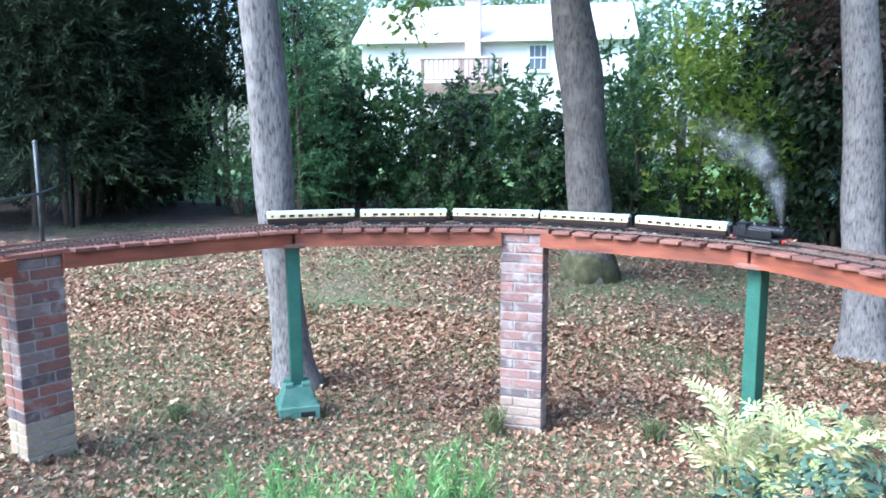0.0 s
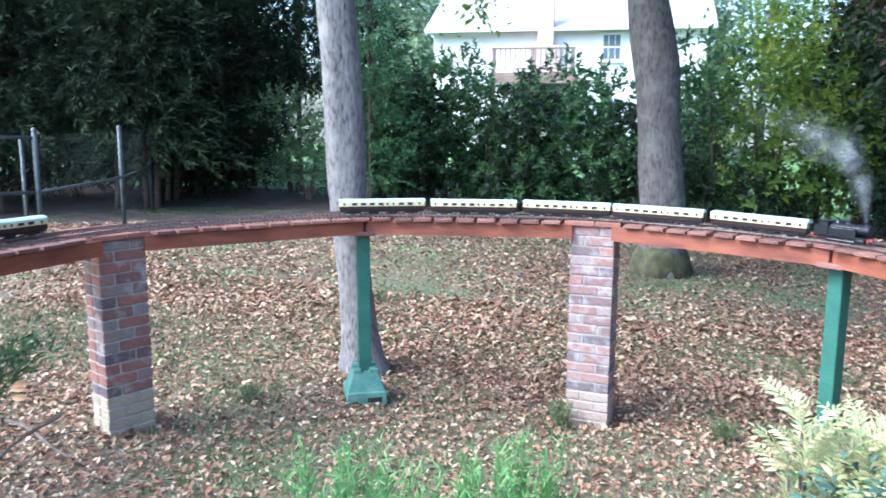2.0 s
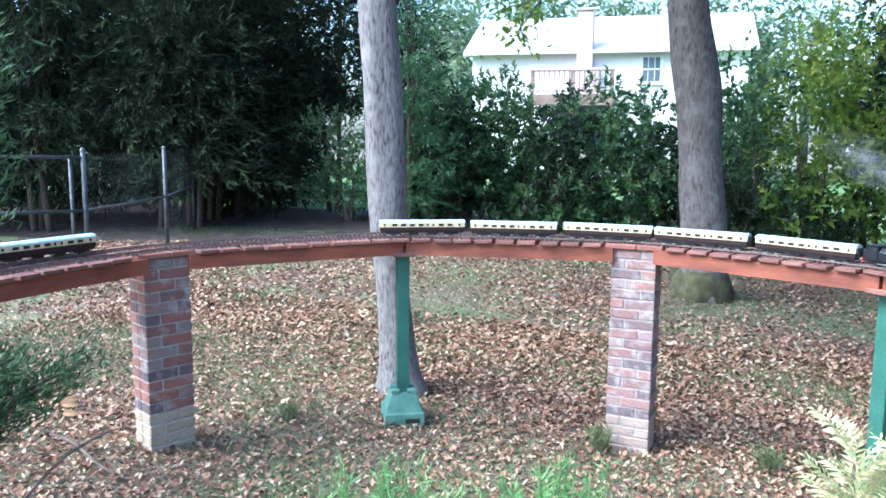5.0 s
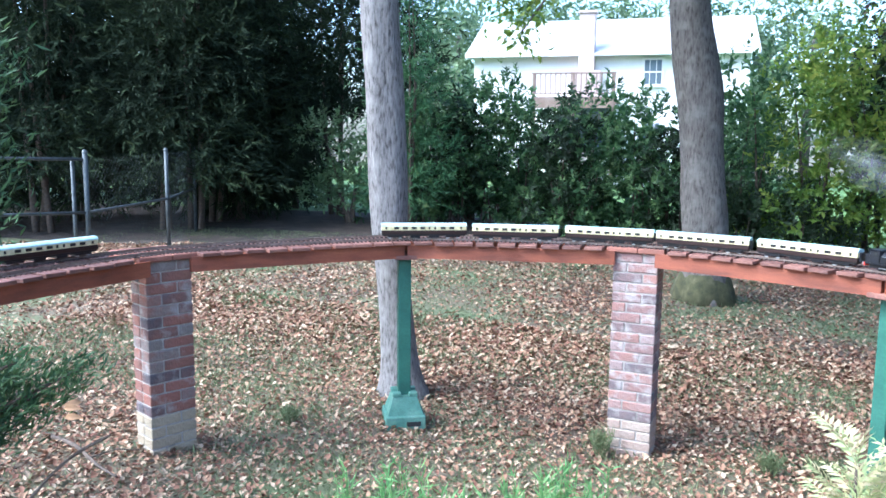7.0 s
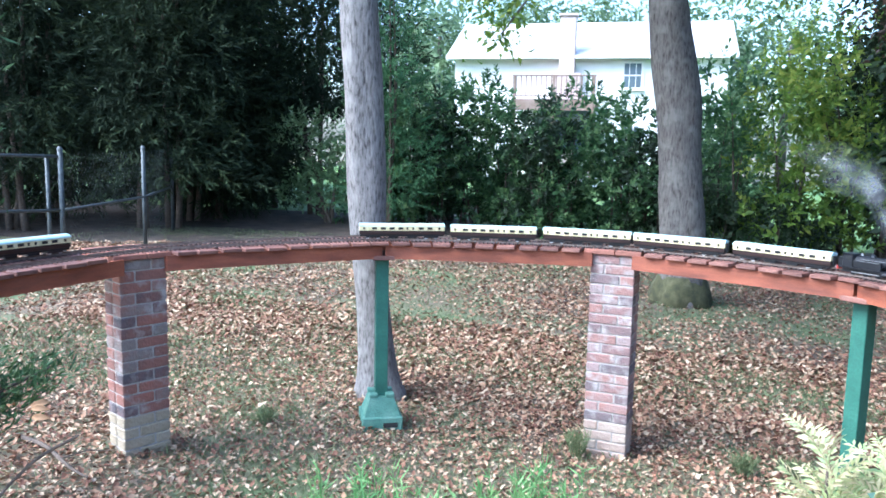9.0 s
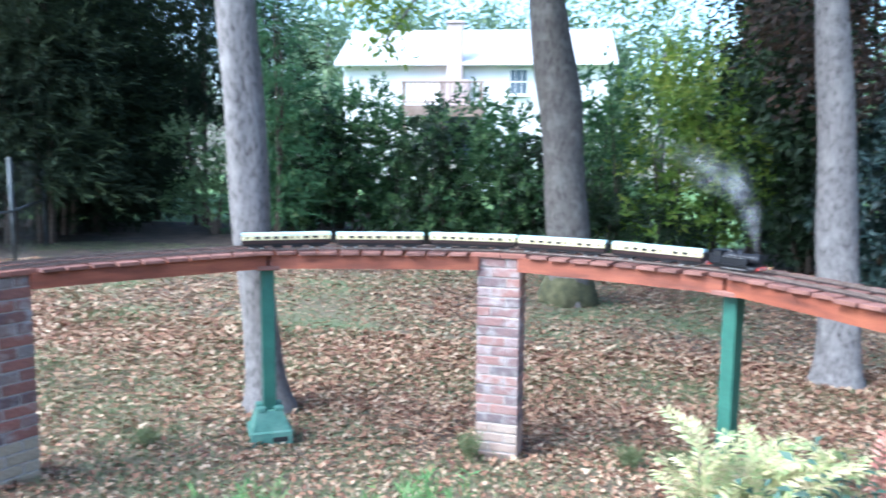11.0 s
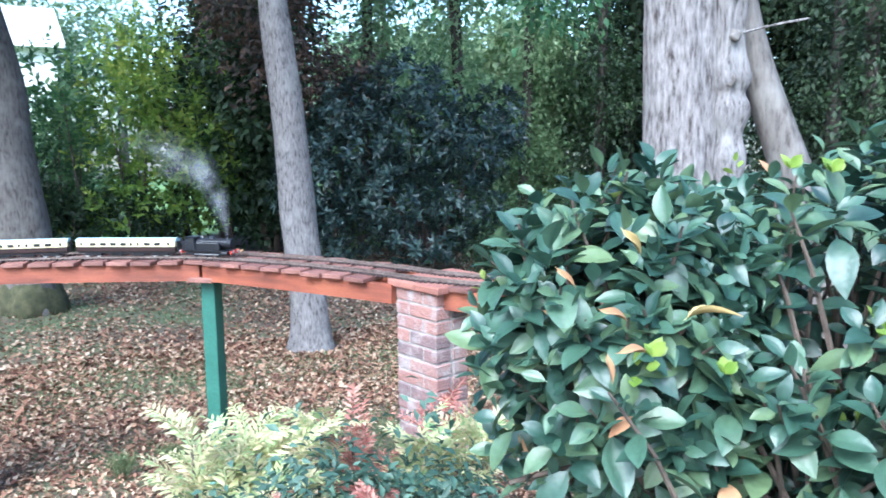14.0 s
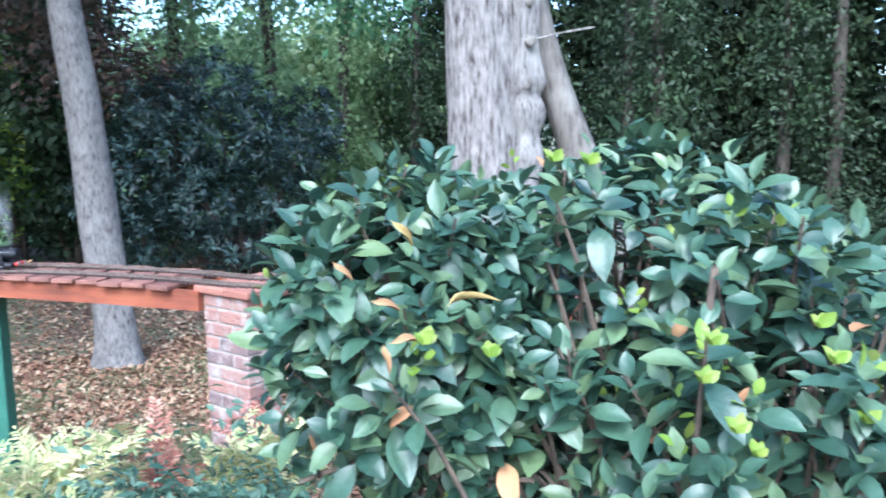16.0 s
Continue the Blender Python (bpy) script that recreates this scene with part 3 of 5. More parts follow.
# ---- the tree trunks ----
def tree(name, line, radii, mat, label, seed, crown, leaf_mat, leaves=9000, leaf=0.11, limbs=5, flare=1.5, sides=20):
    base = Vector(line[0])
    gz = ground_z(base.x, base.y)
    base.z = gz
    t = thing(name, Matrix.Translation(base), label, "tree", "trees")
    pts = [Vector(p) - base for p in line]
    pts[0].z = -0.1
    path = spline(pts, 10)
    n = len(path)
    rad = []
    for i, p in enumerate(path):
        f = i / (n - 1) * (len(radii) - 1)
        k = min(int(f), len(radii) - 2)
        r = radii[k] + (radii[k + 1] - radii[k]) * (f - k)
        r *= 1 + (flare - 1) * math.exp(-max(0.0, p.z) / 0.16)
        rad.append(r)
    bm = tube(bmesh.new(), path, rad, sides, 0.16, seed)
    rr = random.Random(seed)
    part("trunk", bm, mat, t, smooth=True)
    cx, cy, cz, cr, ch = crown
    for i in range(limbs):
        an = 2 * math.pi * (i + rr.random() * 0.6) / limbs
        z0 = path[-1].z * (0.82 + 0.17 * i / limbs)
        start = min(path, key=lambda q: abs(q.z - z0))
        end = Vector((cx - base.x + math.cos(an) * cr * 0.8, cy - base.y + math.sin(an) * cr * 0.8, cz - base.z + rr.uniform(-0.2, 0.5) * ch))
        mid = start.lerp(end, 0.5) + Vector((rr.uniform(-0.2, 0.2), rr.uniform(-0.2, 0.2), 0.4))
        lp = spline([start, mid, end], 6)
        part("limb", tube(bmesh.new(), lp, [radii[-1] * 0.55 * (1 - 0.85 * j / (len(lp) - 1)) for j in range(len(lp))], 8, 0.1, seed + i), mat, t, smooth=True)
    lobes = []
    for i in range(9):
        an = rr.random() * 6.28
        d = rr.random() ** 0.5 * cr
        lobes.append((cx + math.cos(an) * d, cy + math.sin(an) * d, cz + rr.uniform(-0.5, 0.5) * ch, cr * 0.5, cr * 0.5, ch * 0.35))
    foliage("crown", lobes, leaves, leaf, leaf_mat, t, seed, clump=0.3)
    return t


# crowns hang out of view, spread to shade the lawn, the oak's widest
tree("tree", [(-1.77, 6.22, 0), (-1.84, 6.20, 0.55), (-1.88, 6.18, 1.14), (-1.90, 6.17, 1.67), (-1.93, 6.16, 2.33), (-1.97, 6.15, 3.1), (-2.05, 6.2, 5.5)],
     (0.165, 0.138, 0.138, 0.145, 0.15, 0.148, 0.12), M_BARK, "tall grey-barked tree trunk standing in fallen leaves", 1, (-2.8, 7.4, 8.2, 3.2, 2.2), M_LEAF_WOODS, leaves=14000, leaf=0.14, flare=1.45)
oak = tree("tree", [(0.83, 12.53, -0.3), (0.80, 12.53, 0.53), (0.69, 12.53, 1.93), (0.62, 12.54, 2.7), (0.44, 12.54, 3.7), (0.38, 12.54, 4.4), (0.3, 12.6, 6.5)],
           (0.33, 0.315, 0.31, 0.33, 0.29, 0.27, 0.22), M_BARK_DARK, "large brown-barked tree trunk with a mossy foot", 2, (0.5, 13.0, 9.4, 6.5, 2.6), M_LEAF_WOODS, leaves=42000, leaf=0.24, limbs=8, flare=1.25)
def hanging_bough(t, start, lobes, leaves, leaf, mat, seed, bark):
    o = Vector(t.matrix_world.translation)
    a, b = Vector(start) - o, Vector(lobes[-1][:3]) - o
    path = spline([a, a.lerp(b, 0.5) + Vector((0, 0, 0.5)), b], 7)
    part("bough", tube(bmesh.new(), path, [0.05 * (1 - 0.85 * j / len(path)) for j in range(len(path))], 7), bark, t, smooth=True)
    foliage("bough_leaves", lobes, leaves, leaf, mat, t, seed, clump=0.14, per=8, shell=0.2)


hanging_bough(oak, (0.35, 12.5, 5.4), [(-2.1, 11.0, 4.0, 0.3, 0.3, 0.3), (-1.6, 11.1, 3.8, 0.3, 0.3, 0.25), (-1.75, 11.08, 3.35, 0.2, 0.2, 0.3)], 420, 0.11, M_LEAF_YELLOW, 301, M_BARK_DARK)
hanging_bough(oak, (0.35, 12.5, 5.0), [(1.4, 11.3, 3.95, 0.35, 0.3, 0.15), (1.9, 11.3, 3.9, 0.3, 0.3, 0.15)], 150, 0.10, M_LEAF_YELLOW, 302, M_BARK_DARK)
bm = bmesh.new()
tube(bm, [(0, 0, -0.06), (0, 0, 0.16), (0, 0, 0.30), (0, 0, 0.42)], (0.47, 0.43, 0.385, 0.325), 24, 0.3, 9)
part("moss_collar", bm, M_MOSS, oak, "olive green moss round the foot", smooth=True)
tree("tree", [(3.48, 8.87, -0.47), (3.46, 8.88, 0.13), (3.40, 8.91, 0.91), (3.32, 8.93, 2.17), (3.24, 8.96, 2.9), (3.19, 8.98, 3.6), (3.1, 9.0, 5.5)],
     (0.235, 0.205, 0.195, 0.18, 0.17, 0.16, 0.13), M_BARK, "slim grey trunk with pale lichen patches", 3, (4.4, 11.0, 8.4, 3.6, 2.2), M_LEAF_WOODS, leaves=14000, leaf=0.15, limbs=6, flare=1.35)
big = tree("tree", [(3.26, 3.09, -0.2), (3.24, 3.09, 0.9), (3.23, 3.09, 1.65), (3.225, 3.095, 2.0), (3.22, 3.10, 2.3), (3.215, 3.105, 2.6), (3.212, 3.108, 3.0), (3.207, 3.113, 3.7), (3.2, 3.12, 4.8)],
           (0.25, 0.19, 0.178, 0.172, 0.170, 0.170, 0.168, 0.162, 0.15), M_BARK_PALE, "thick trunk with pale flaking bark beside a shrub", 4, (3.2, 3.3, 6.6, 2.2, 2.2), M_LEAF_WOODS, leaves=6000, flare=1.3, sides=40)
off = Vector(big.matrix_world.translation)
stem = spline([Vector((3.95, 2.62, -0.2)) - off, Vector((3.80, 2.70, 1.0)) - off, Vector((3.69, 2.77, 1.55)) - off, Vector((3.60, 2.87, 1.93)) - off, Vector((3.53, 2.94, 2.22)) - off, Vector((3.44, 2.99, 2.6)) - off, Vector((3.36, 3.05, 3.2)) - off], 7)
part("side_stem", tube(bmesh.new(), stem, [0.105 - 0.04 * i / (len(stem) - 1) for i in range(len(stem))], 16, 0.18, 5), M_BARK_DARK, big, "thinner rough stem leaning against the trunk", smooth=True)
ridge = spline([Vector((3.36, 2.92, -0.1)) - off, Vector((3.335, 2.925, 1.0)) - off, Vector((3.325, 2.93, 1.65)) - off, Vector((3.325, 2.93, 2.0)) - off, Vector((3.32, 2.935, 2.3)) - off, Vector((3.31, 2.95, 3.4)) - off], 10)
part("fused_stem", tube(bmesh.new(), ridge, [0.078 + 0.012 * math.sin(j * 0.9) for j in range(len(ridge))], 20, 0.4, 8), M_BARK, big, "knotty second stem fused to the trunk", smooth=True)
for kx, ky, kz, kr in ((3.285, 2.872, 2.13, 0.026), (3.295, 2.868, 2.33, 0.028), (3.29, 2.88, 2.50, 0.024)):
    bm = bmesh.new()
    bmesh.ops.create_icosphere(bm, subdivisions=3, radius=kr, matrix=Matrix.Translation(Vector((kx, ky, kz)) - off))
    for v in bm.verts:
        v.co += (v.co - (Vector((kx, ky, kz)) - off)) * 0.5 * noise.noise(v.co * 40)
    part("knot", bm, M_BARK_DARK, big, "rough dark knot", smooth=True)
hanging_bough(big, (3.2, 3.15, 4.2), [(4.3, 6.9, 3.6, 0.8, 0.5, 0.35), (5.1, 6.7, 3.35, 0.5, 0.5, 0.3), (5.3, 6.55, 3.1, 0.4, 0.4, 0.22)], 900, 0.10, M_LEAF_FIR, 303, M_BARK_DARK)
part("twig", tube(bmesh.new(), spline([Vector((3.34, 2.86, 2.34)) - off, Vector((3.44, 2.78, 2.37)) - off, Vector((3.53, 2.66, 2.39)) - off], 5), [0.006] * 10 + [0.003], 5), M_BARK_PALE, big, "bare dead twig")


# ---- shrubs, hedge and woods ----
def shrub(name, x, y, lobes, leaves, leaf, mat, label, seed, category="shrub", group="", stems=5, slim=0.5, clump=0.2, per=14, stem_h=1.2, shell=0.5, ragged=0.18, spray=None, clear=0.05, high=False):
    g = ground_z(x, y)
    t = thing(name, Matrix.Translation((x, y, g)), label, category, group)
    rr = random.Random(seed)
    for i in range(stems):
        l = lobes[-1 - i % len(lobes)] if high else lobes[i % len(lobes)]
        end = Vector((l[0] - x + rr.uniform(-0.3, 0.3) * l[3], l[1] - y + rr.uniform(-0.3, 0.3) * l[4], l[2] - g))
        start = Vector((rr.uniform(-0.25, 0.25), rr.uniform(-0.15, 0.15), -0.05))
        mid = start.lerp(end, 0.5) + Vector((rr.uniform(-0.15, 0.15), rr.uniform(-0.15, 0.15), 0.1))
        path = spline([start, mid, end], 5)
        part("stem", tube(bmesh.new(), path, [0.05 * max(0.2, 1 - j / len(path)) * min(1.6, stem_h) for j in range(len(path))], 6), M_WOOD_DARK, t, smooth=True)
    if spray:
        stem, spread, rise = spray
        sprays("foliage", lobes, leaves, leaf, mat, t, seed, per, stem, spread, shell, slim, ragged, rise, g + clear)
    else:
        foliage("foliage", lobes, leaves, leaf, mat, t, seed, clump=clump, per=per, slim=slim, shell=shell, ragged=ragged, floor=g + clear)
    return t


rr = random.Random(12)
# the clipped-off line of mixed shrubs in front of the neighbour's house
for i in range(11):
    x = -6.2 + i * 0.82 + rr.uniform(-0.2, 0.2)
    y = 19.2 + rr.uniform(-0.6, 0.6)
    g = ground_z(x, y)
    h = 3.0 + rr.uniform(-0.35, 0.45)
    lobes = [(x + rr.uniform(-0.4, 0.4), y + rr.uniform(-0.4, 0.4), g + h * f, 0.75 * (1.1 - 0.45 * f), 0.7, h * 0.2) for f in (0.08, 0.24, 0.42, 0.6, 0.78, 0.9)]
    mat = (M_LEAF_HEDGE, M_LEAF_HEDGE, M_LEAF_WOODS)[i % 3]
    shrub("hedge_shrub", x, y, lobes, 3000, 0.17, mat, "dense dark green hedge shrub before a pale house", 40 + i, group="hedge row", per=9, ragged=0.24, spray=(0.22, 0.9, 0.35), clear=0.06, stem_h=0.7, stems=6)
for i in range(6):
    x = -6.4 + i * 1.55 + rr.uniform(-0.2, 0.2)
    y = 20.4 + rr.uniform(-0.2, 0.2)
    g = ground_z(x, y)
    h = 1.9 + rr.uniform(-0.3, 0.3)
    lobes = [(x + rr.uniform(-0.3, 0.3), y, g + h * f, 0.8, 0.5, h * 0.2) for f in (0.1, 0.3, 0.5, 0.7, 0.88)]
    shrub("hedge_shrub", x, y, lobes, 2200, 0.16, M_LEAF_HEDGE, "green shrub at the back of the hedge", 60 + i, group="hedge row", per=9, spray=(0.2, 0.9, 0.4), clear=0.12)
# the tall dark evergreens
for i, (x, y, h) in enumerate(((-14.5, 13.0, 8), (-12.4, 14.2, 8.5), (-10.6, 15.6, 8), (-9.8, 15.9, 8.5), (-10.2, 17.4, 8), (-10.8, 19.4, 7.0), (-13.5, 16.5, 9), (-10.0, 18.2, 9), (-16.0, 15.0, 9), (-12.0, 19.5, 9.5), (-10.4, 21.5, 9), (-8.3, 20.2, 8.5), (-7.4, 22.0, 8.5))):
    g = ground_z(x, y)
    lobes = [(x + rr.uniform(-0.5, 0.5), y + rr.uniform(-0.5, 0.5), g + h * f, 1.6 * (1.15 - 0.7 * f), 1.5 * (1.15 - 0.7 * f), h * 0.13) for f in (0.12, 0.22, 0.33, 0.44, 0.56, 0.68, 0.8, 0.92)]
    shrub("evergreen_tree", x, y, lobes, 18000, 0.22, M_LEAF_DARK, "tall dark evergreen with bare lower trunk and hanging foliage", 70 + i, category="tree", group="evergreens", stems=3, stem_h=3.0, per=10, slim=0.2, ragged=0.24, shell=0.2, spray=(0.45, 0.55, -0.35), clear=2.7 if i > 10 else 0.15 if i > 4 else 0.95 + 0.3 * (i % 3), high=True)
x, y = -5.55, 17.6
shrub("fir_tree", x, y, [(x + 0.25 * (k % 2), y, -0.2 + 1.0 + 0.75 * k, 1.0 - 0.07 * k, 0.9 - 0.06 * k, 0.5) for k in range(8)], 9500, 0.15, M_LEAF_FIR, "feathery mid-green conifer beside the hedge", 91, category="tree", stems=2, slim=0.2, per=12, spray=(0.35, 0.5, 0.0), high=True)
# yellow-green shrubs right of the house
for i, (x, y, h) in enumerate(((1.9, 17.3, 3.9), (2.9, 17.0, 4.7), (3.9, 16.9, 4.4), (4.8, 17.4, 4.2))):
    g = ground_z(x, y)
    lobes = [(x + rr.uniform(-0.4, 0.4), y + rr.uniform(-0.4, 0.4), g + h * f, 0.85, 0.8, h * 0.14) for f in (0.1, 0.2, 0.32, 0.46, 0.6, 0.74, 0.9)]
    shrub("yellowing_shrub", x, y, lobes, 2900, 0.17, (M_LEAF_HEDGE, M_LEAF_YELLOW, M_LEAF_YELLOW, M_LEAF_HEDGE)[i], "loose yellow-green autumn shrub with thin stems", 110 + i, group="yellowing shrubs", per=8, ragged=0.28, stem_h=0.9, stems=6, high=True, spray=(0.3, 0.9, 0.3), clear=1.1 if i == 3 else 0.5)
for i, (x, h) in enumerate(((1.25, 1.9), (1.75, 1.3), (2.95, 1.5), (3.5, 1.2), (5.5, 1.6))):
    y = 16.5 + 0.2 * (i % 2)
    g = ground_z(x, y)
    lobes = [(x + rr.uniform(-0.2, 0.2), y + rr.uniform(-0.2, 0.2), g + h * f, 0.42, 0.4, h * 0.2) for f in (0.1, 0.35, 0.6, 0.85)]
    shrub("hedge_shrub", x, y, lobes, 1500, 0.13, M_LEAF_WOODS, "low dark green shrub at the foot of taller ones", 105 + i, group="hedge row", per=8, spray=(0.18, 0.9, 0.35), stem_h=0.4)
for i, (x, y, h) in enumerate(((5.7, 16.6, 8.0), (5.1, 18.8, 8.5), (6.4, 20.5, 8.0))):
    g = ground_z(x, y)
    lobes = [(x + rr.uniform(-0.5, 0.5), y + rr.uniform(-0.5, 0.5), g + h * f, 1.1, 1.0, h * 0.11) for f in (0.1, 0.22, 0.34, 0.46, 0.58, 0.7, 0.82, 0.94)]
    shrub("evergreen_tree", x, y, lobes, 9000, 0.19, (M_LEAF_WOODS, M_LEAF_DARK, M_LEAF_WOODS)[i], "tall dark bronze-tinged evergreen behind the shrubs", 120 + i, category="tree", group="evergreens", stems=3, stem_h=2.0, clump=0.2, per=24, ragged=0.25, clear=1.6 if i == 1 else 0.05)
x, y = -7.2, 18.4
shrub("yellowing_shrub", x, y, [(x + 0.35 * (k % 4) - 0.6, y, 0.3 + 0.42 * k, 0.75, 0.6, 0.5) for k in range(5)], 2200, 0.15, M_LEAF_LIGHT, "loose shrub behind a trunk, sunlight put into its pale green leaves", 126, group="yellowing shrubs", per=8, spray=(0.25, 0.9, 0.3), clear=0.3)
# the broad glossy dark shrub
x, y = 7.2, 12.8
shrub("rhododendron", x, y, [(5.5, 13.6, 1.1, 0.8, 0.8, 0.9), (6.2, 13.3, 1.6, 0.9, 0.9, 0.9), (7.1, 12.8, 1.9, 0.8, 0.8, 0.8), (7.9, 12.3, 1.7, 0.7, 0.8, 0.7), (6.9, 12.9, 2.7, 0.7, 0.7, 0.6), (6.1, 13.4, 2.4, 0.6, 0.7, 0.5), (6.6, 12.7, 0.9, 0.8, 0.7, 0.7), (7.6, 12.3, 0.8, 0.7, 0.7, 0.6), (5.8, 13.2, 0.3, 0.8, 0.7, 0.5), (7.0, 12.5, 0.2, 0.9, 0.7, 0.5), (8.5, 12.4, 2.2, 0.5, 0.6, 0.6)],
      13000, 0.165, M_LEAF_RHODO, "broad dark shrub with glossy leathery leaves", 130, stems=8, slim=0.34, per=8, ragged=0.08, shell=0.7, spray=(0.06, 1.15, 0.5))
shrub("bronze_shrub", 5.9, 14.6, [(5.4, 14.6, 3.2, 1.0, 0.8, 0.7), (6.3, 14.4, 3.0, 0.8, 0.8, 0.5), (4.9, 14.8, 4.3, 1.2, 0.8, 0.7)], 4200, 0.12, M_LEAF_BRONZE, "bare-looking shrub with bronze dying foliage", 131, stems=5)
# the woods to the side
for i in range(34):
    an = radians(26 + (i % 17) * 5.6 + rr.uniform(-2, 2))
    d = (15 if i < 17 else 22) + 4.0 * rr.random()
    x, y = 0.3 + d * math.sin(an), 0.3 + d * math.cos(an)
    g = ground_z(x, y)
    h = 9.5 + rr.uniform(-1, 2.0)
    t = thing("woodland_tree", Matrix.Translation((x, y, g)), "slender woodland tree hung with ivy and leaves", "tree", "woodland trees")
    bend = rr.uniform(-0.5, 0.5)
    path = spline([(0, 0, -0.1), (bend * 0.4, 0, h * 0.35), (bend, 0.1, h * 0.95)], 6)
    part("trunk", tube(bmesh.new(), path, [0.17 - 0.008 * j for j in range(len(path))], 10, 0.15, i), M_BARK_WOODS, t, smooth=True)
    front = i < 17
    if i in (0, 1, 2, 17, 18, 19):
        h = 6.2 if front else 4.8
    wide = 0.6 if front else 1.5
    lobes = [(x + bend * f + rr.uniform(-0.5, 0.5) * wide, y + rr.uniform(-0.8, 0.8) * wide, g + h * f, wide, wide, h * 0.1) for f in (0.06, 0.16, 0.27, 0.38, 0.48, 0.59, 0.7, 0.8, 0.9, 1.0)]
    # back row takes the near-black leaf, so gaps read as deep shade
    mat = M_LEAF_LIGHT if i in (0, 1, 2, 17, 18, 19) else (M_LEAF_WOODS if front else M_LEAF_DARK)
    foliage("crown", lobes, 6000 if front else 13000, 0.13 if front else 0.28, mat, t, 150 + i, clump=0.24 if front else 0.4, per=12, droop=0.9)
for i in range(12):
    an = radians(38 + i * 6.5)
    d = 12.5 + 1.5 * rr.random()
    x, y = 0.3 + d * math.sin(an), 0.3 + d * math.cos(an)
    g = ground_z(x, y)
    lobes = [(x + rr.uniform(-0.6, 0.6), y + rr.uniform(-0.5, 0.5), g + rr.uniform(0.3, 0.9), 0.9, 0.8, 0.6) for k in range(4)]
    shrub("undergrowth_shrub", x, y, lobes, 2400, 0.11, (M_LEAF_WOODS, M_LEAF_WOODS, M_LEAF_DARK)[i % 3], "low leafy undergrowth at the edge of the woods", 180 + i, group="undergrowth", stems=3)
# the unbroken mass of woods further back, to both sides
for a0, a1, seed in ((-75, -27, 401), (43, 130, 402)):
    rng = np.random.default_rng(seed)
    lobes = []
    for k in range(int((a1 - a0) * 1.6)):
        an = radians(rng.uniform(a0, a1))
        d = rng.uniform(27, 34)
        lobes.append((d * math.sin(an), d * math.cos(an), rng.uniform(0.5, 13), 2.6, 2.6, 2.2))
    base = Matrix.Translation((30 * math.sin(radians((a0 + a1) / 2)), 30 * math.cos(radians((a0 + a1) / 2)), -0.4))
    mass = thing("far_woods", base, "dense dark woods closing off the garden", "woods", kind="stuff")
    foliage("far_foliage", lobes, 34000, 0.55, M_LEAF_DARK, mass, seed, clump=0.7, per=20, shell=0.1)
    for k in range(10):
        an = radians(a0 + (a1 - a0) * (k + 0.5) / 10)
        p = Vector((28 * math.sin(an), 28 * math.cos(an), -0.5)) - base.translation
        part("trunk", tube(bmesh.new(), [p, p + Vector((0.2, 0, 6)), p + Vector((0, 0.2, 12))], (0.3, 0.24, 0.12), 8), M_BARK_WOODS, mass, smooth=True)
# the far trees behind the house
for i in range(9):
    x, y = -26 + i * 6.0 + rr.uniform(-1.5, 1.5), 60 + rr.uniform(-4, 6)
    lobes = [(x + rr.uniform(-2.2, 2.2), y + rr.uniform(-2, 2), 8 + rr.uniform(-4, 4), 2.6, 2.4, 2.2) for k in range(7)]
    t = thing("far_tree", Matrix.Translation((x, y, -0.3)), "tall tree far behind the house, leaves paled for haze", "tree", "far trees")
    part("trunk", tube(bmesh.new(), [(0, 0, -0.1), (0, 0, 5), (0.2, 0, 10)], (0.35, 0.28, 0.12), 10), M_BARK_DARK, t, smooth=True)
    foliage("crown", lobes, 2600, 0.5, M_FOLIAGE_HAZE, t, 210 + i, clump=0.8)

# ---- the neighbour's house ----
HX, HY = -2.9, 42.0
house = thing("neighbour_house", Matrix.Translation((HX, HY, -0.35)), "white two-storey house with a pale roof and a brick chimney", "house")
WL, WR, WH = -6.9, 6.8, 6.6
part("wall", boxed((WR - WL, 8.0, WH), ((WL + WR) / 2, 4.0, WH / 2)), M_WALL, house, "white painted siding")
bm = bmesh.new()
prof = [(-0.45, WH - 0.12), (4.0, WH + 2.1), (8.45, WH - 0.12), (8.45, WH + 0.08), (4.0, WH + 2.32), (-0.45, WH + 0.08)]
va = [bm.verts.new((WL - 0.4, y, z)) for y, z in prof]
vb = [bm.verts.new((WR + 0.4, y, z)) for y, z in prof]
for k in range(6):
    bm.faces.new((va[k], va[(k + 1) % 6], vb[(k + 1) % 6], vb[k]))
bm.faces.new(va[::-1])
bm.faces.new(vb)
bmesh.ops.recalc_face_normals(bm, faces=bm.faces)
part("roof", bm, M_ROOF, house, "pale grey shingled roof")
stack = part("chimney", boxed((0.80, 0.55, WH + 2.0), (-1.0, -0.30, (WH + 2.0) / 2), 0.03), M_CHIMNEY, house, "pinkish brick chimney")
part("chimney_cap", boxed((0.95, 0.70, 0.14), (-1.0, -0.30, WH + 2.05), 0.03), M_CHIMNEY, stack)
part("chimney_breast", boxed((1.5, 0.57, WH - 0.8), (-1.0, -0.31, (WH - 0.8) / 2), 0.05), M_CHIMNEY, stack)
part("vent_pipe", tube(bmesh.new(), [(3.0, 3.6, WH + 1.6), (3.0, 3.6, WH + 2.75)], (0.07, 0.07), 8), M_GALV, house, "thin grey vent pipe")
part("gutter", boxed((WR - WL + 0.7, 0.12, 0.14), ((WL + WR) / 2, -0.5, WH - 0.02), 0.02), M_WALL, house)
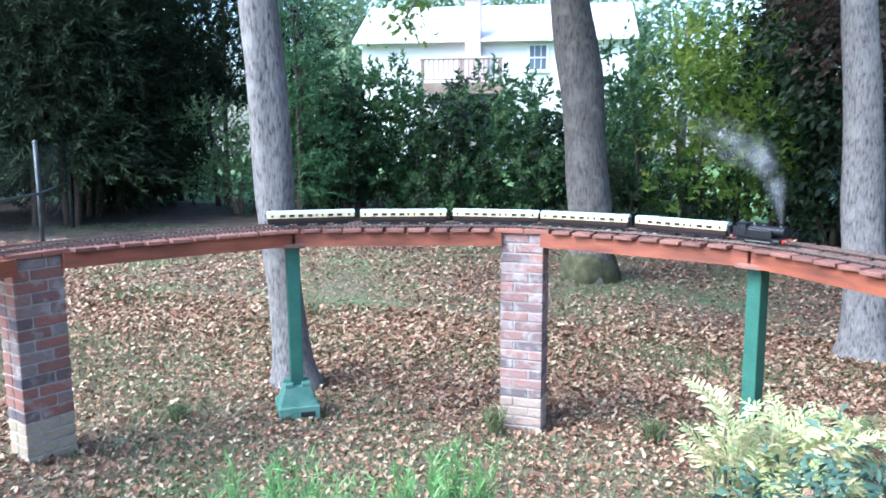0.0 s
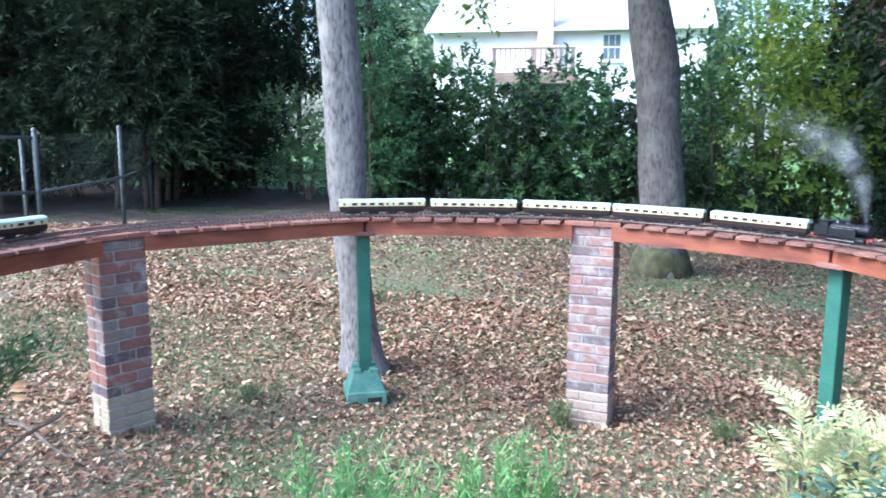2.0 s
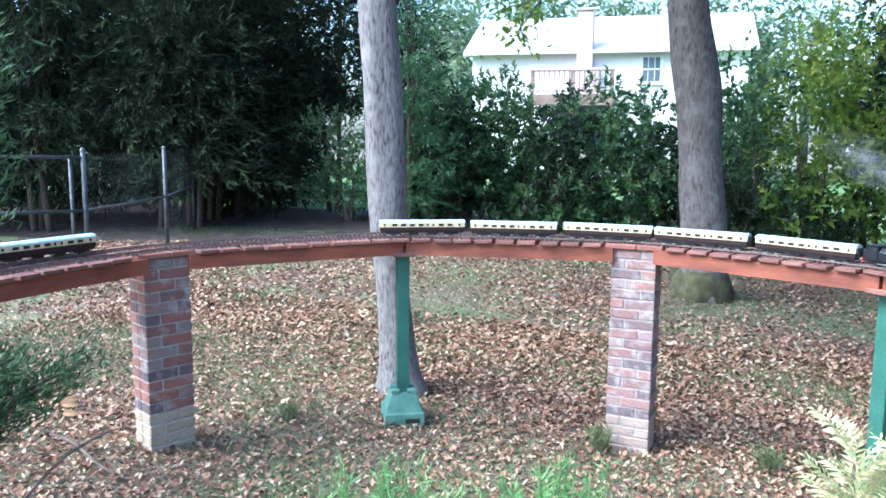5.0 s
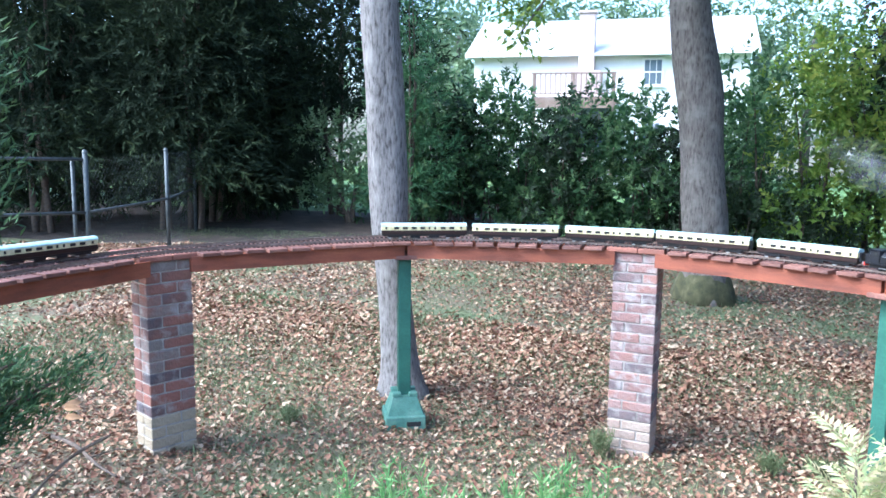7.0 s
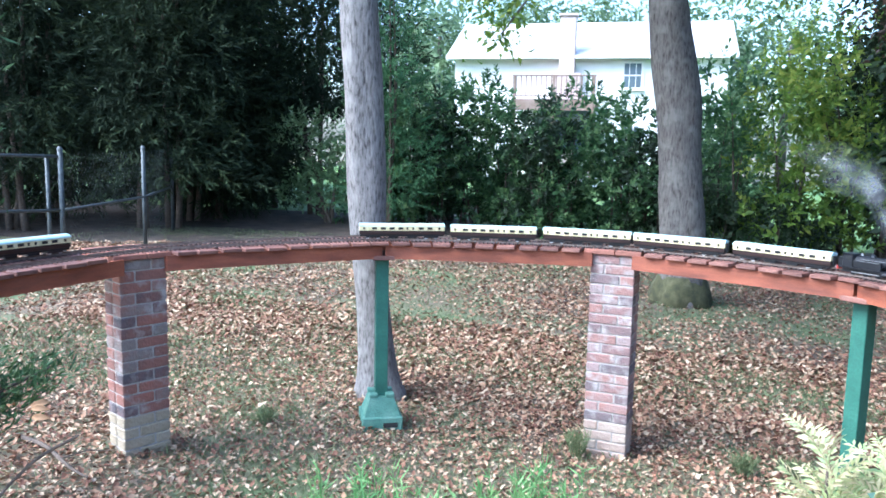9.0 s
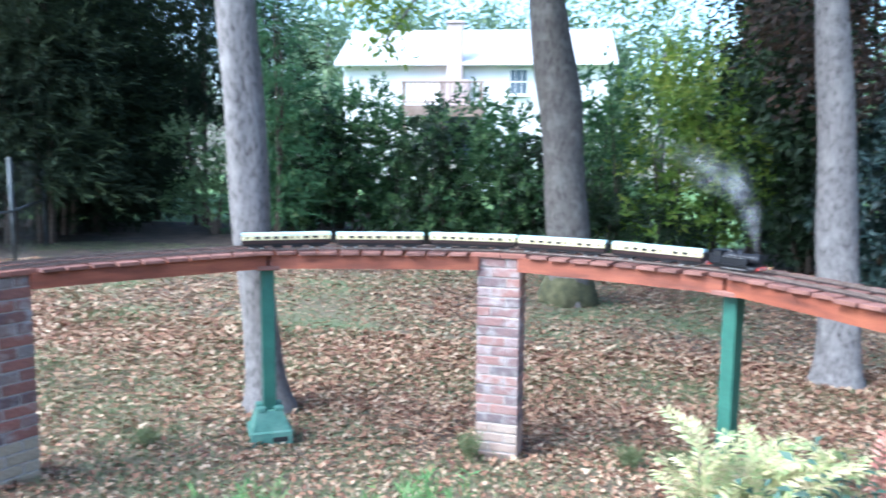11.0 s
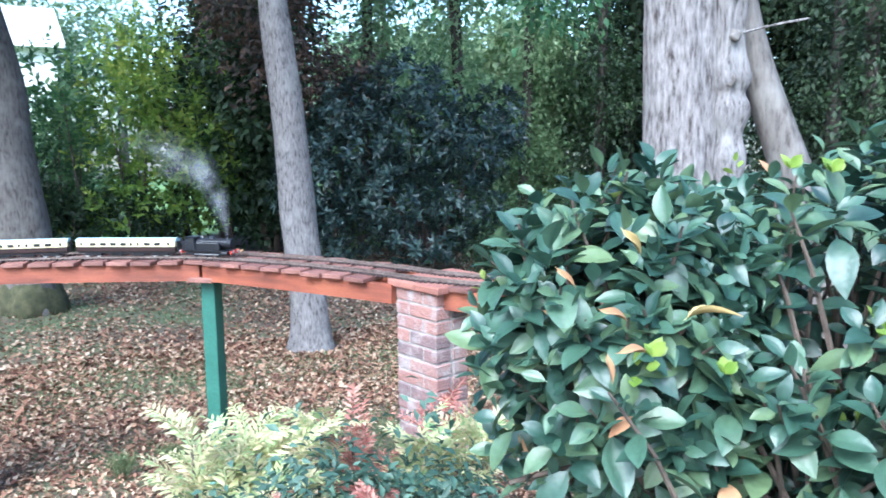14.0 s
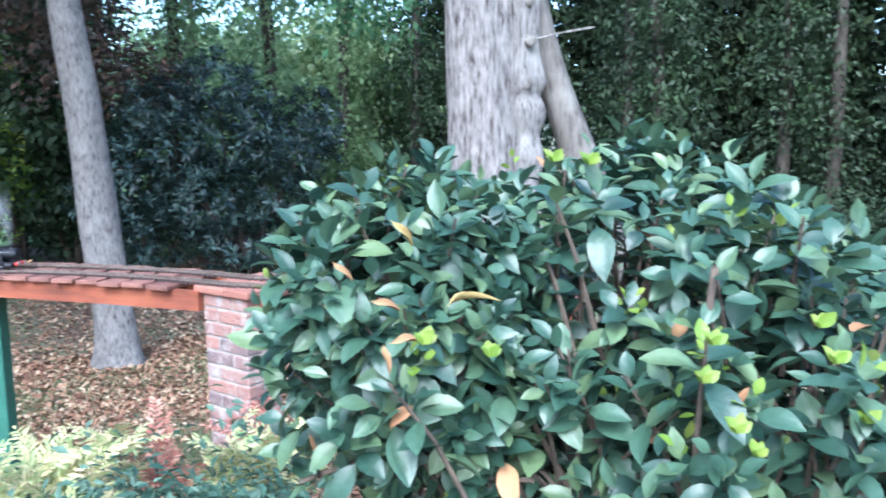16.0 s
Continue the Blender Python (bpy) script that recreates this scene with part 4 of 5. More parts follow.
for wx, wz, ww, wh in ((2.25, 5.72, 0.9, 1.25), (2.25, 2.6, 0.9, 1.3)):
    win = part("window", boxed((ww + 0.2, 0.08, wh + 0.2), (wx, -0.045, wz), 0.01), M_WALL, house, "white framed sash window")
    for k in (-1, 1):
        part("pane", boxed((ww - 0.08, 0.03, wh / 2 - 0.08), (wx, -0.10, wz + k * wh / 4)), M_GLASS, win, "dull grey window glass")
    part("sill", boxed((ww + 0.3, 0.16, 0.06), (wx, -0.09, wz - wh / 2 - 0.1), 0.01), M_WALL, win)
    for k in (-0.16, 0.16):
        part("glazing_bar", boxed((0.03, 0.03, wh - 0.05), (wx + k, -0.125, wz)), M_WALL, win)
# dark sheet added for the shaded recess below the deck
part("under_deck_shade", boxed((2.6, 0.07, 2.1), (-1.0, -0.62, 3.0), 0.01), M_GLASS, house, "dark glass sheet standing in for shade under the deck")
deck_h = thing("house_deck", Matrix.Translation((HX - 1.3, 40.3, -0.35)) @ Matrix.Diagonal((1.3, 1, 1, 1)), "raised wooden deck with a railing behind the house", "deck")
part("platform", boxed((3.0, 3.2, 0.2), (0, 0, 4.25), 0.02), M_DECK, deck_h)
part("skirt", boxed((2.9, 0.06, 0.35), (0, -1.57, 4.0), 0.01), M_DECK, deck_h)
for px in (-1.45, 0, 1.45):
    part("support_post", boxed((0.15, 0.15, 4.15), (px, -1.5, 2.08), 0.01), M_DECK, deck_h)
    part("rail_post", boxed((0.1, 0.1, 1.1), (px, -1.55, 4.9), 0.01), M_DECK, deck_h)
part("hand_rail", boxed((3.05, 0.12, 0.07), (0, -1.55, 5.45), 0.01), M_DECK, deck_h)
part("bottom_rail", boxed((3.0, 0.06, 0.06), (0, -1.55, 4.5), 0.01), M_DECK, deck_h)
for k in range(16):
    part("baluster", boxed((0.04, 0.04, 0.9), (-1.38 + k * 0.184, -1.55, 4.97)), M_DECK, deck_h)

# ---- chain-link fence ----
FENCE = [(-8.9, 8.0), (-7.78, 9.86), (-8.35, 12.6), (-9.6, 15.4)]
fence = thing("chain_link_fence", Matrix.Translation((-7.78, 9.86, ground_z(-7.78, 9.86))), "grey galvanised chain-link fence with round posts", "fence")
o = Vector(fence.matrix_world.translation)
FH = 1.75
for i, (x, y) in enumerate(FENCE):
    g = ground_z(x, y) - o.z
    p = Vector((x - o.x, y - o.y, g))
    post = part("fence_post", tube(bmesh.new(), [p - Vector((0, 0, 0.05)), p + Vector((0, 0, FH + 0.06))], (0.035, 0.035), 10), M_GALV, fence, smooth=True)
    part("post_cap", tube(bmesh.new(), [p + Vector((0, 0, FH + 0.06)), p + Vector((0, 0, FH + 0.10))], (0.045, 0.02), 10), M_GALV, post)
p = Vector((-0.12, -0.12, -0.05))
part("brace_post", tube(bmesh.new(), [p, p + Vector((0, 0, FH))], (0.028, 0.028), 10), M_GALV, fence, smooth=True)
for (x0, y0), (x1, y1) in zip(FENCE, FENCE[1:]):
    p, q = Vector((x0 - o.x, y0 - o.y, ground_z(x0, y0) - o.z)), Vector((x1 - o.x, y1 - o.y, ground_z(x1, y1) - o.z))
    for z in (FH - 0.04, 0.95) if y0 < 9 else (0.95,):
        part("fence_rail", tube(bmesh.new(), [p + Vector((0, 0, z)), q + Vector((0, 0, z))], (0.022, 0.022), 8), M_GALV, fence, smooth=True)
    wires = bmesh.new()
    length = (q - p).length
    n = int(length / 0.11)
    for k in range(-int(FH / 0.11), n):
        for s in (0, 1):
            u0, u1 = k * 0.11, k * 0.11 + FH
            z0, z1 = 0.03, FH
            if u0 < 0:
                z0, u0 = 0.03 - u0, 0
            if u1 > length:
                z1, u1 = FH - (u1 - length), length
            if z1 <= z0:
                continue
            if s:
                u0, u1 = length - u0, length - u1
            a, b = p.lerp(q, u0 / length) + Vector((0, 0, z0)), p.lerp(q, u1 / length) + Vector((0, 0, z1))
            tube(wires, [a, b], (0.0008, 0.0008), 3, close=False)
    tagged(part("wire_mesh", wires, M_GALV, fence, "thin grey diamond wire mesh"), kind="stuff")


# ---- the trains ----
def coach(angle, r):
    c = thing("model_coach", deck_pose(angle, r, TOP + 0.016, 0.6) @ Matrix.Diagonal((1, 0.92, 0.87, 1)), "cream and maroon model railway coach with a pale roof", "model train", "model coaches")
    L, W = 0.585, 0.086
    part("underframe", boxed((L - 0.01, W * 0.8, 0.014), (0, 0, 0.030), 0.002), M_BLACK, c)
    part("lower_side", boxed((L, W, 0.030), (0, 0, 0.052), 0.003), M_MAROON, c, "dark maroon lower panel")
    part("upper_side", boxed((L, W, 0.034), (0, 0, 0.0842), 0.002), M_CREAM, c, "cream upper panel")
    bm = bmesh.new()
    n = 10
    prof = [(-W / 2 - 0.001, 0.1012)] + [(-(W / 2 + 0.001) * math.cos(math.pi * k / n), 0.1015 + 0.022 * math.sin(math.pi * k / n)) for k in range(n + 1)] + [(W / 2 + 0.001, 0.1012)]
    va = [bm.verts.new((-L / 2 - 0.002, y, z)) for y, z in prof]
    vb = [bm.verts.new((L / 2 + 0.002, y, z)) for y, z in prof]
    for k in range(len(prof)):
        j = (k + 1) % len(prof)
        bm.faces.new((va[k], va[j], vb[j], vb[k]))
    bm.faces.new(va[::-1])
    bm.faces.new(vb)
    bmesh.ops.recalc_face_normals(bm, faces=bm.faces)
    part("roof", bm, M_COACH_ROOF, c, "pale blue-grey curved roof")
    for s in (-1, 1):
        for k, x in enumerate((-0.26, -0.19, -0.13, -0.07, -0.01, 0.035, 0.075, 0.13, 0.19, 0.255)):
            wide = 0.012 if k in (0, 5, 6, 9) else 0.034
            part("window", boxed((wide, 0.003, 0.018), (x, s * (W / 2 + 0.0008), 0.086)), M_BLACK, c, "dark window")
    for x in (-0.2, 0.2):
        bogie = part("bogie", boxed((0.10, 0.062, 0.018), (x, 0, 0.018), 0.003), M_BLACK, c)
        for dx in (-0.035, 0.035):
            for s in (-1, 1):
                part("wheel", tube(bmesh.new(), [(x + dx, s * 0.024 - 0.003, 0.015), (x + dx, s * 0.024 + 0.003, 0.015)], (0.015, 0.015), 12), M_STEEL, bogie)
    part("gangway", boxed((0.012, 0.04, 0.06), (L / 2 + 0.006, 0, 0.07), 0.002), M_BLACK, c)
    for x in (-0.06, 0.07):
        part("battery_box", boxed((0.07, 0.06, 0.016), (x, 0, 0.016), 0.002), M_BLACK, c)
    return c


def tank_engine(angle, r):
    e = thing("model_locomotive", deck_pose(angle, r, TOP + 0.016, 0.6) @ Matrix.Diagonal((0.94, 0.92, 0.92, 1)), "black model steam tank engine with a red buffer beam", "model train", "model locomotives")
    part("footplate", boxed((0.325, 0.088, 0.008), (0, 0, 0.040), 0.002), M_BLACK, e)
    part("frame", boxed((0.30, 0.04, 0.026), (0, 0, 0.024), 0.002), M_BLACK, e)
    part("boiler", tube(bmesh.new(), [(-0.07, 0, 0.085), (0.135, 0, 0.085)], (0.031, 0.031), 20), M_BLACK, e, smooth=False)
    part("smokebox", tube(bmesh.new(), [(0.135, 0, 0.085), (0.158, 0, 0.085), (0.162, 0, 0.085)], (0.033, 0.033, 0.028), 20), M_BLACK, e)
    part("chimney", tube(bmesh.new(), [(0.128, 0, 0.110), (0.128, 0, 0.122), (0.128, 0, 0.132), (0.128, 0, 0.138)], (0.014, 0.010, 0.011, 0.014), 14), M_BLACK, e)
    part("dome", tube(bmesh.new(), [(0.02, 0, 0.110), (0.02, 0, 0.124), (0.02, 0, 0.131)], (0.016, 0.013, 0.005), 14), M_BLACK, e)
    part("safety_valve", tube(bmesh.new(), [(-0.045, 0, 0.112), (-0.045, 0, 0.128)], (0.006, 0.005), 10), M_STEEL, e)
    for s in (-1, 1):
        part("side_tank", boxed((0.165, 0.016, 0.048), (0.01, s * 0.036, 0.069), 0.003), M_BLACK, e)
        part("tank_lining", boxed((0.14, 0.002, 0.002), (0.01, s * 0.0448, 0.088)), M_STEEL, e, "thin pale lining")
        for x in (-0.075, 0.0, 0.075):
            part("driving_wheel", tube(bmesh.new(), [(x, s * 0.024 - 0.003, 0.024), (x, s * 0.024 + 0.003, 0.024)], (0.024, 0.024), 20), M_BLACK, e)
        part("coupling_rod", boxed((0.165, 0.003, 0.006), (0, s * 0.034, 0.018), 0.001), M_STEEL, e, "polished coupling rod")
        part("cylinder", tube(bmesh.new(), [(0.105, s * 0.037, 0.026), (0.145, s * 0.037, 0.026)], (0.013, 0.013), 12), M_BLACK, e)
        part("handrail", boxed((0.17, 0.002, 0.002), (0.05, s * 0.034, 0.099)), M_STEEL, e)
    cab = part("cab", boxed((0.062, 0.084, 0.075), (-0.107, 0, 0.081), 0.003), M_BLACK, e)
    for s in (-1, 1):
        part("cab_opening", boxed((0.026, 0.003, 0.026), (-0.10, s * 0.0422, 0.098)), M_HOLE, cab)
    part("cab_roof", boxed((0.076, 0.092, 0.006), (-0.107, 0, 0.1215), 0.003), M_BLACK, e)
    part("bunker", boxed((0.03, 0.080, 0.055), (-0.150, 0, 0.070), 0.003), M_BLACK, e)
    for x in (-0.166, 0.166):
        beam = part("buffer_beam", boxed((0.006, 0.088, 0.020), (x, 0, 0.034), 0.001), M_RED, e, "red buffer beam")
        for s in (-1, 1):
            d = 1 if x > 0 else -1
            part("buffer", tube(bmesh.new(), [(x, s * 0.028, 0.036), (x + d * 0.014, s * 0.028, 0.036), (x + d * 0.014, s * 0.028, 0.036), (x + d * 0.017, s * 0.028, 0.036)], (0.004, 0.004, 0.010, 0.010), 10), M_STEEL, beam)
    return e


TRAIN_HEAD, STEP = 46.0, 14.25
tank_engine(TRAIN_HEAD, TRACKS["inner"])
for k in range(5):
    coach(TRAIN_HEAD - 11.2 - k * STEP, TRACKS["inner"])
for k in range(3):
    coach(-75.5 - k * 13.1, TRACKS["outer"])


def smoke_stuff(name, density):
    m = bpy.data.materials.new(name)
    m.use_nodes = True
    n, l = m.node_tree.nodes, m.node_tree.links
    n.remove(n["Principled BSDF"])
    coord = n.new("ShaderNodeTexCoord")
    cloud = n.new("ShaderNodeTexNoise")
    cloud.inputs["Scale"].default_value, cloud.inputs["Detail"].default_value = 5.0, 2.0
    l.new(coord.outputs["Object"], cloud.inputs["Vector"])
    thick = n.new("ShaderNodeMapRange")
    thick.inputs[1].default_value, thick.inputs[2].default_value, thick.inputs[4].default_value = 0.38, 0.68, density
    l.new(cloud.outputs["Fac"], thick.inputs[0])
    clear, white, mix = n.new("ShaderNodeBsdfTransparent"), n.new("ShaderNodeBsdfDiffuse"), n.new("ShaderNodeMixShader")
    white.inputs[0].default_value = (0.72, 0.76, 0.80, 1)
    l.new(thick.outputs[0], mix.inputs[0])
    l.new(clear.outputs[0], mix.inputs[1])
    l.new(white.outputs[0], mix.inputs[2])
    l.new(mix.outputs[0], n["Material Output"].inputs[0])
    return m


def smoke_plume(angle, r):
    """Thin drifting smoke: three lumpy shells inside one another, each nearly clear."""
    m = deck_pose(angle, r, TOP + 0.016, 0.6) @ Matrix.Translation((0.120, 0, 0.129))
    t = thing("smoke_plume", m, "thin grey-white smoke drifting from the engine's chimney", "smoke", kind="stuff")
    line = spline([(0, 0, 0), (-0.03, 0, 0.13), (-0.09, 0.02, 0.27), (-0.22, 0.05, 0.38), (-0.42, 0.08, 0.46), (-0.64, 0.10, 0.52)], 6)
    for k, (wide, density) in enumerate(((1.0, 0.03), (0.66, 0.045), (0.38, 0.055))):
        bm = bmesh.new()
        n = len(line)
        keep = n - 3 * k
        radii = [wide * (0.010 + 0.15 * (j / n) ** 0.9) * (1.0 if j < keep - 7 else max(0.05, ((keep - 1 - j) / 7) ** 0.5)) for j in range(keep)]
        tube(bm, line[:keep], radii, 24, 0.5, 60 + k)
        ob = part("smoke", bm, smoke_stuff("smoke", density), t, smooth=True)
        ob.visible_shadow = False


smoke_plume(TRAIN_HEAD, TRACKS["inner"])


# ---- planting close to the path ----
def big_leaf(name, length, width, bend, fold, mat, twist=0.0):
    """One pointed leaf with a creased midrib, arched halves, a drawn-out tip and a short stalk."""
    bm = bmesh.new()
    prof = ((-0.10, 0.05), (0.0, 0.07), (0.10, 0.44), (0.25, 0.80), (0.42, 1.0), (0.60, 0.95), (0.76, 0.72), (0.89, 0.38), (1.0, 0.03))
    rows = []
    for t, wd in prof:
        z = -bend * length * t * t
        hw = wd * width / 2
        c, sn = math.cos(twist * t), math.sin(twist * t)
        row = []
        for u, lift in ((-1, 0.9), (-0.5, 0.65), (0, 0), (0.5, 0.65), (1, 0.9)):
            x, h = u * hw, hw * fold * lift
            row.append(bm.verts.new((x * c - h * sn, t * length, z + h * c + x * sn)))
        rows.append(row)
    for p, q in zip(rows, rows[1:]):
        for k in range(4):
            bm.faces.new((p[k], p[k + 1], q[k + 1], q[k]))
    mesh = bpy.data.meshes.new(name)
    bm.to_mesh(mesh)
    bm.free()
    mesh.polygons.foreach_set("use_smooth", [True] * len(mesh.polygons))
    mesh.materials.append(mat)
    return mesh


def joined_leaves(name, leaf, poses, mat, parent):
    """Copies of a leaf mesh at many poses in one mesh."""
    n = len(leaf.vertices)
    co = np.empty(n * 3)
    leaf.vertices.foreach_get("co", co)
    co = np.c_[co.reshape(-1, 3), np.ones(n)]
    faces = [tuple(p.vertices) for p in leaf.polygons]
    verts, allf = [], []
    for i, m in enumerate(poses):
        verts.append((co @ np.array(m).T)[:, :3])
        allf += [tuple(i * n + k for k in f) for f in faces]
    mesh = bpy.data.meshes.new(name)
    mesh.from_pydata(np.concatenate(verts).tolist(), [], allf)
    mesh.polygons.foreach_set("use_smooth", [True] * len(mesh.polygons))
    return link(name, mesh, mat, parent)


def aim(place, direction, normal, scale=1.0):
    """A pose whose y runs along direction and z near normal."""
    d = Vector(direction).normalized()
    n = Vector(normal)
    n = (n - d * n.dot(d)).normalized()
    x = d.cross(n)
    m = Matrix((x, d, n)).transposed().to_4x4()
    return Matrix.Translation(place) @ m @ Matrix.Scale(scale, 4)


def camellia():
    cx, cy = 1.385, 1.095
    g = ground_z(cx, cy)
    s = thing("camellia_bush", Matrix.Translation((cx, cy, g)), "dense bush of broad glossy dark green leaves close by", "bush")
    rr = random.Random(77)
    shapes = [big_leaf("leaf", 0.047 + 0.0035 * k, 0.0290 + 0.0022 * ((k * 2) % 3), 0.06 + 0.09 * ((k * 3) % 5), 0.22 + 0.13 * (k % 3), M_LEAF_CAMELLIA, 0.5 * (k % 3 - 1)) for k in range(6)]
    lobes = [((0.05, -0.03, 1.54), (0.39, 0.40, 0.37)), ((-0.29, 0.10, 1.64), (0.23, 0.22, 0.25)), ((0.016, -0.336, 1.46), (0.32, 0.27, 0.37)), ((0.28, 0.08, 1.43), (0.32, 0.32, 0.36)), ((0.16, -0.12, 1.10), (0.27, 0.32, 0.46)), ((0.11, -0.38, 1.0), (0.37, 0.32, 0.48)), ((0.12, -0.06, 0.5), (0.44, 0.42, 0.48)), ((0.04, -0.18, 1.2), (0.33, 0.36, 0.4))]
    eye_side = Vector((-0.75, -0.65, 0.1)).normalized()
    singles, rest = [], [[] for _ in shapes]
    young, dry = [], []
    sprigs = []
    hollow = Vector((0.85, 0.99, 1.66)) - Vector((cx, cy, g))
    for i in range(2500):
        (lx, ly, lz), (rx, ry, rz) = lobes[rr.choices(range(8), (5, 4, 3, 2, 3, 2, 1, 3))[0]]
        u = Vector((rr.gauss(0, 1), rr.gauss(0, 1), rr.gauss(0.2, 1))).normalized()
        depth = 1.0 - 0.40 * rr.random() ** 2.0 + (0.10 * rr.random() if u.z > 0.5 else 0.0)
        p = Vector((lx + u.x * rx * depth, ly + u.y * ry * depth, lz + u.z * rz * depth))
        if p.z < 0.08 or ((p - hollow).length < 0.10 and rr.random() < 0.75):
            continue
        axis = (u * 0.75 + Vector((rr.gauss(0, 0.3), rr.gauss(0, 0.3), 0.75 + rr.gauss(0, 0.25)))).normalized()
        side = axis.orthogonal().normalized()
        other = axis.cross(side)
        sprigs.append((p, axis))
        fresh = depth > 0.93 and rr.random() < (0.38 if p.y < -0.30 else 0.05)
        vigour = rr.uniform(0.60, 1.05)
        turn = rr.random() * 6.28
        count = rr.randint(5, 8)
        for k in range(count):
            f = k / (count - 1)
            an = turn + 2.4 * k + rr.gauss(0, 0.2)
            lean = 0.5 + 0.95 * f + rr.gauss(0, 0.14)
            round_ = side * math.cos(an) + other * math.sin(an)
            d = axis * math.cos(lean) + round_ * math.sin(lean) - Vector((0, 0, 0.22 * f))
            nrm = axis * math.sin(lean) - round_ * math.cos(lean) + Vector((rr.gauss(0, 0.12), rr.gauss(0, 0.12), 0.15))
            m = aim(p - axis * 0.055 * f + round_ * 0.006, d, nrm, vigour * (0.72 + 0.42 * f) * rr.uniform(0.85, 1.15))
            kind = rr.random()
            if fresh and k < 3:
                young.append(m @ Matrix.Scale(0.7, 4))
            elif kind > 0.996:
                dry.append(m @ Matrix.Scale(0.85, 4))
            elif len(singles) < 295 and u.dot(eye_side) > 0.25 and depth > 0.86 and p.z > 0.7:
                singles.append((m, rr.choice(shapes)))
            else:
                rest[(i + k) % len(shapes)].append(m)
    off = Vector((cx, cy, g))
    for name, place, d, nrm, size, mat in (("dry_leaf", (0.905, 1.005, 1.785), (0.35, -0.5, -0.7), (-0.7, -0.6, 0.4), 0.75, M_LEAF_STRAW), ("dry_leaf", (0.868, 0.875, 1.715), (0.45, -0.60, 0.55), (-0.2, -0.3, 0.9), 0.9, M_LEAF_STRAW), ("dry_leaf", (0.89, 1.10, 1.73), (0.2, -0.6, -0.6), (-0.7, -0.6, 0.2), 0.6, M_LEAF_DRY),
                                           ("dry_leaf", (0.90, 1.14, 1.67), (0.6, -0.3, -0.4), (-0.6, -0.7, 0.3), 0.65, M_LEAF_DRY), ("dry_leaf", (0.87, 1.0, 1.70), (0.5, -0.5, -0.2), (-0.6, -0.7, 0.3), 0.7, M_LEAF_DRY),
                                           ("dry_leaf", (0.88, 0.98, 1.655), (0.6, -0.4, 0.1), (-0.6, -0.6, 0.4), 0.8, M_LEAF_DRY), ("dry_leaf", (0.90, 1.02, 1.64), (-0.3, -0.4, -0.6), (-0.7, -0.6, 0.1), 0.6, M_LEAF_DRY)):
        ob = new(name, big_leaf("leaf", 0.046, 0.015, 0.75, 1.3, mat, 1.4))
        ob.parent = s
        ob.matrix_basis = aim(Vector(place) - off, d, nrm, size)
        tagged(ob, "curled straw-coloured dead leaf")
    for place in ((0.89, 0.94, 1.66), (0.93, 0.88, 1.65), (1.18, 1.00, 1.845), (1.22, 0.97, 1.84), (1.10, 0.72, 1.66), (1.08, 0.68, 1.58), (1.19, 0.63, 1.64), (1.12, 0.74, 1.61), (1.17, 0.64, 1.68), (1.13, 0.68, 1.54), (1.20, 0.60, 1.58)):
        for k in range(6):
            an = k * 2.4
            d = Vector((math.cos(an), math.sin(an), 1.6 - 0.2 * k))
            young.append(aim(Vector(place) - off, d, Vector((-0.5, -0.5, 0.7)), rr.uniform(0.3, 0.5)))
    stems = bmesh.new()
    for i in range(9):
        an = i * 0.7
        start = Vector((0.06 * math.cos(an), 0.06 * math.sin(an), -0.04))
        p, u = sprigs[i * 37]
        path = spline([start, start.lerp(p, 0.5) + Vector((0, 0, 0.12)), p], 5)
        part("stem", tube(bmesh.new(), path, [0.016 * (1 - 0.8 * j / len(path)) for j in range(len(path))], 6), M_WOOD_DARK, s, smooth=True)
    for p, u in sprigs[:700]:
        tube(stems, [p - u * 0.20 - Vector((0, 0, 0.04)), p - u * 0.09, p + u * 0.006], (0.0045, 0.0032, 0.0018), 5, close=False)
    tagged(part("twig_mass", stems, M_WOOD_DARK, s, "thin brown twigs"), kind="stuff")
    for m, shape in singles:
        ob = new("leaf", shape)
        ob.parent = s
        ob.matrix_basis = m
    for shape, poses in zip(shapes, rest):
        tagged(joined_leaves("inner_leaves", shape, poses, M_LEAF_CAMELLIA, s), kind="stuff")
    tagged(joined_leaves("young_leaves", shapes[0], young, M_LEAF_YOUNG, s), "fresh yellow-green young leaves", kind="stuff")
    tagged(joined_leaves("dry_leaves", shapes[3], dry, M_LEAF_DRY, s), "a few dry tan leaves", kind="stuff")
    return s


camellia()


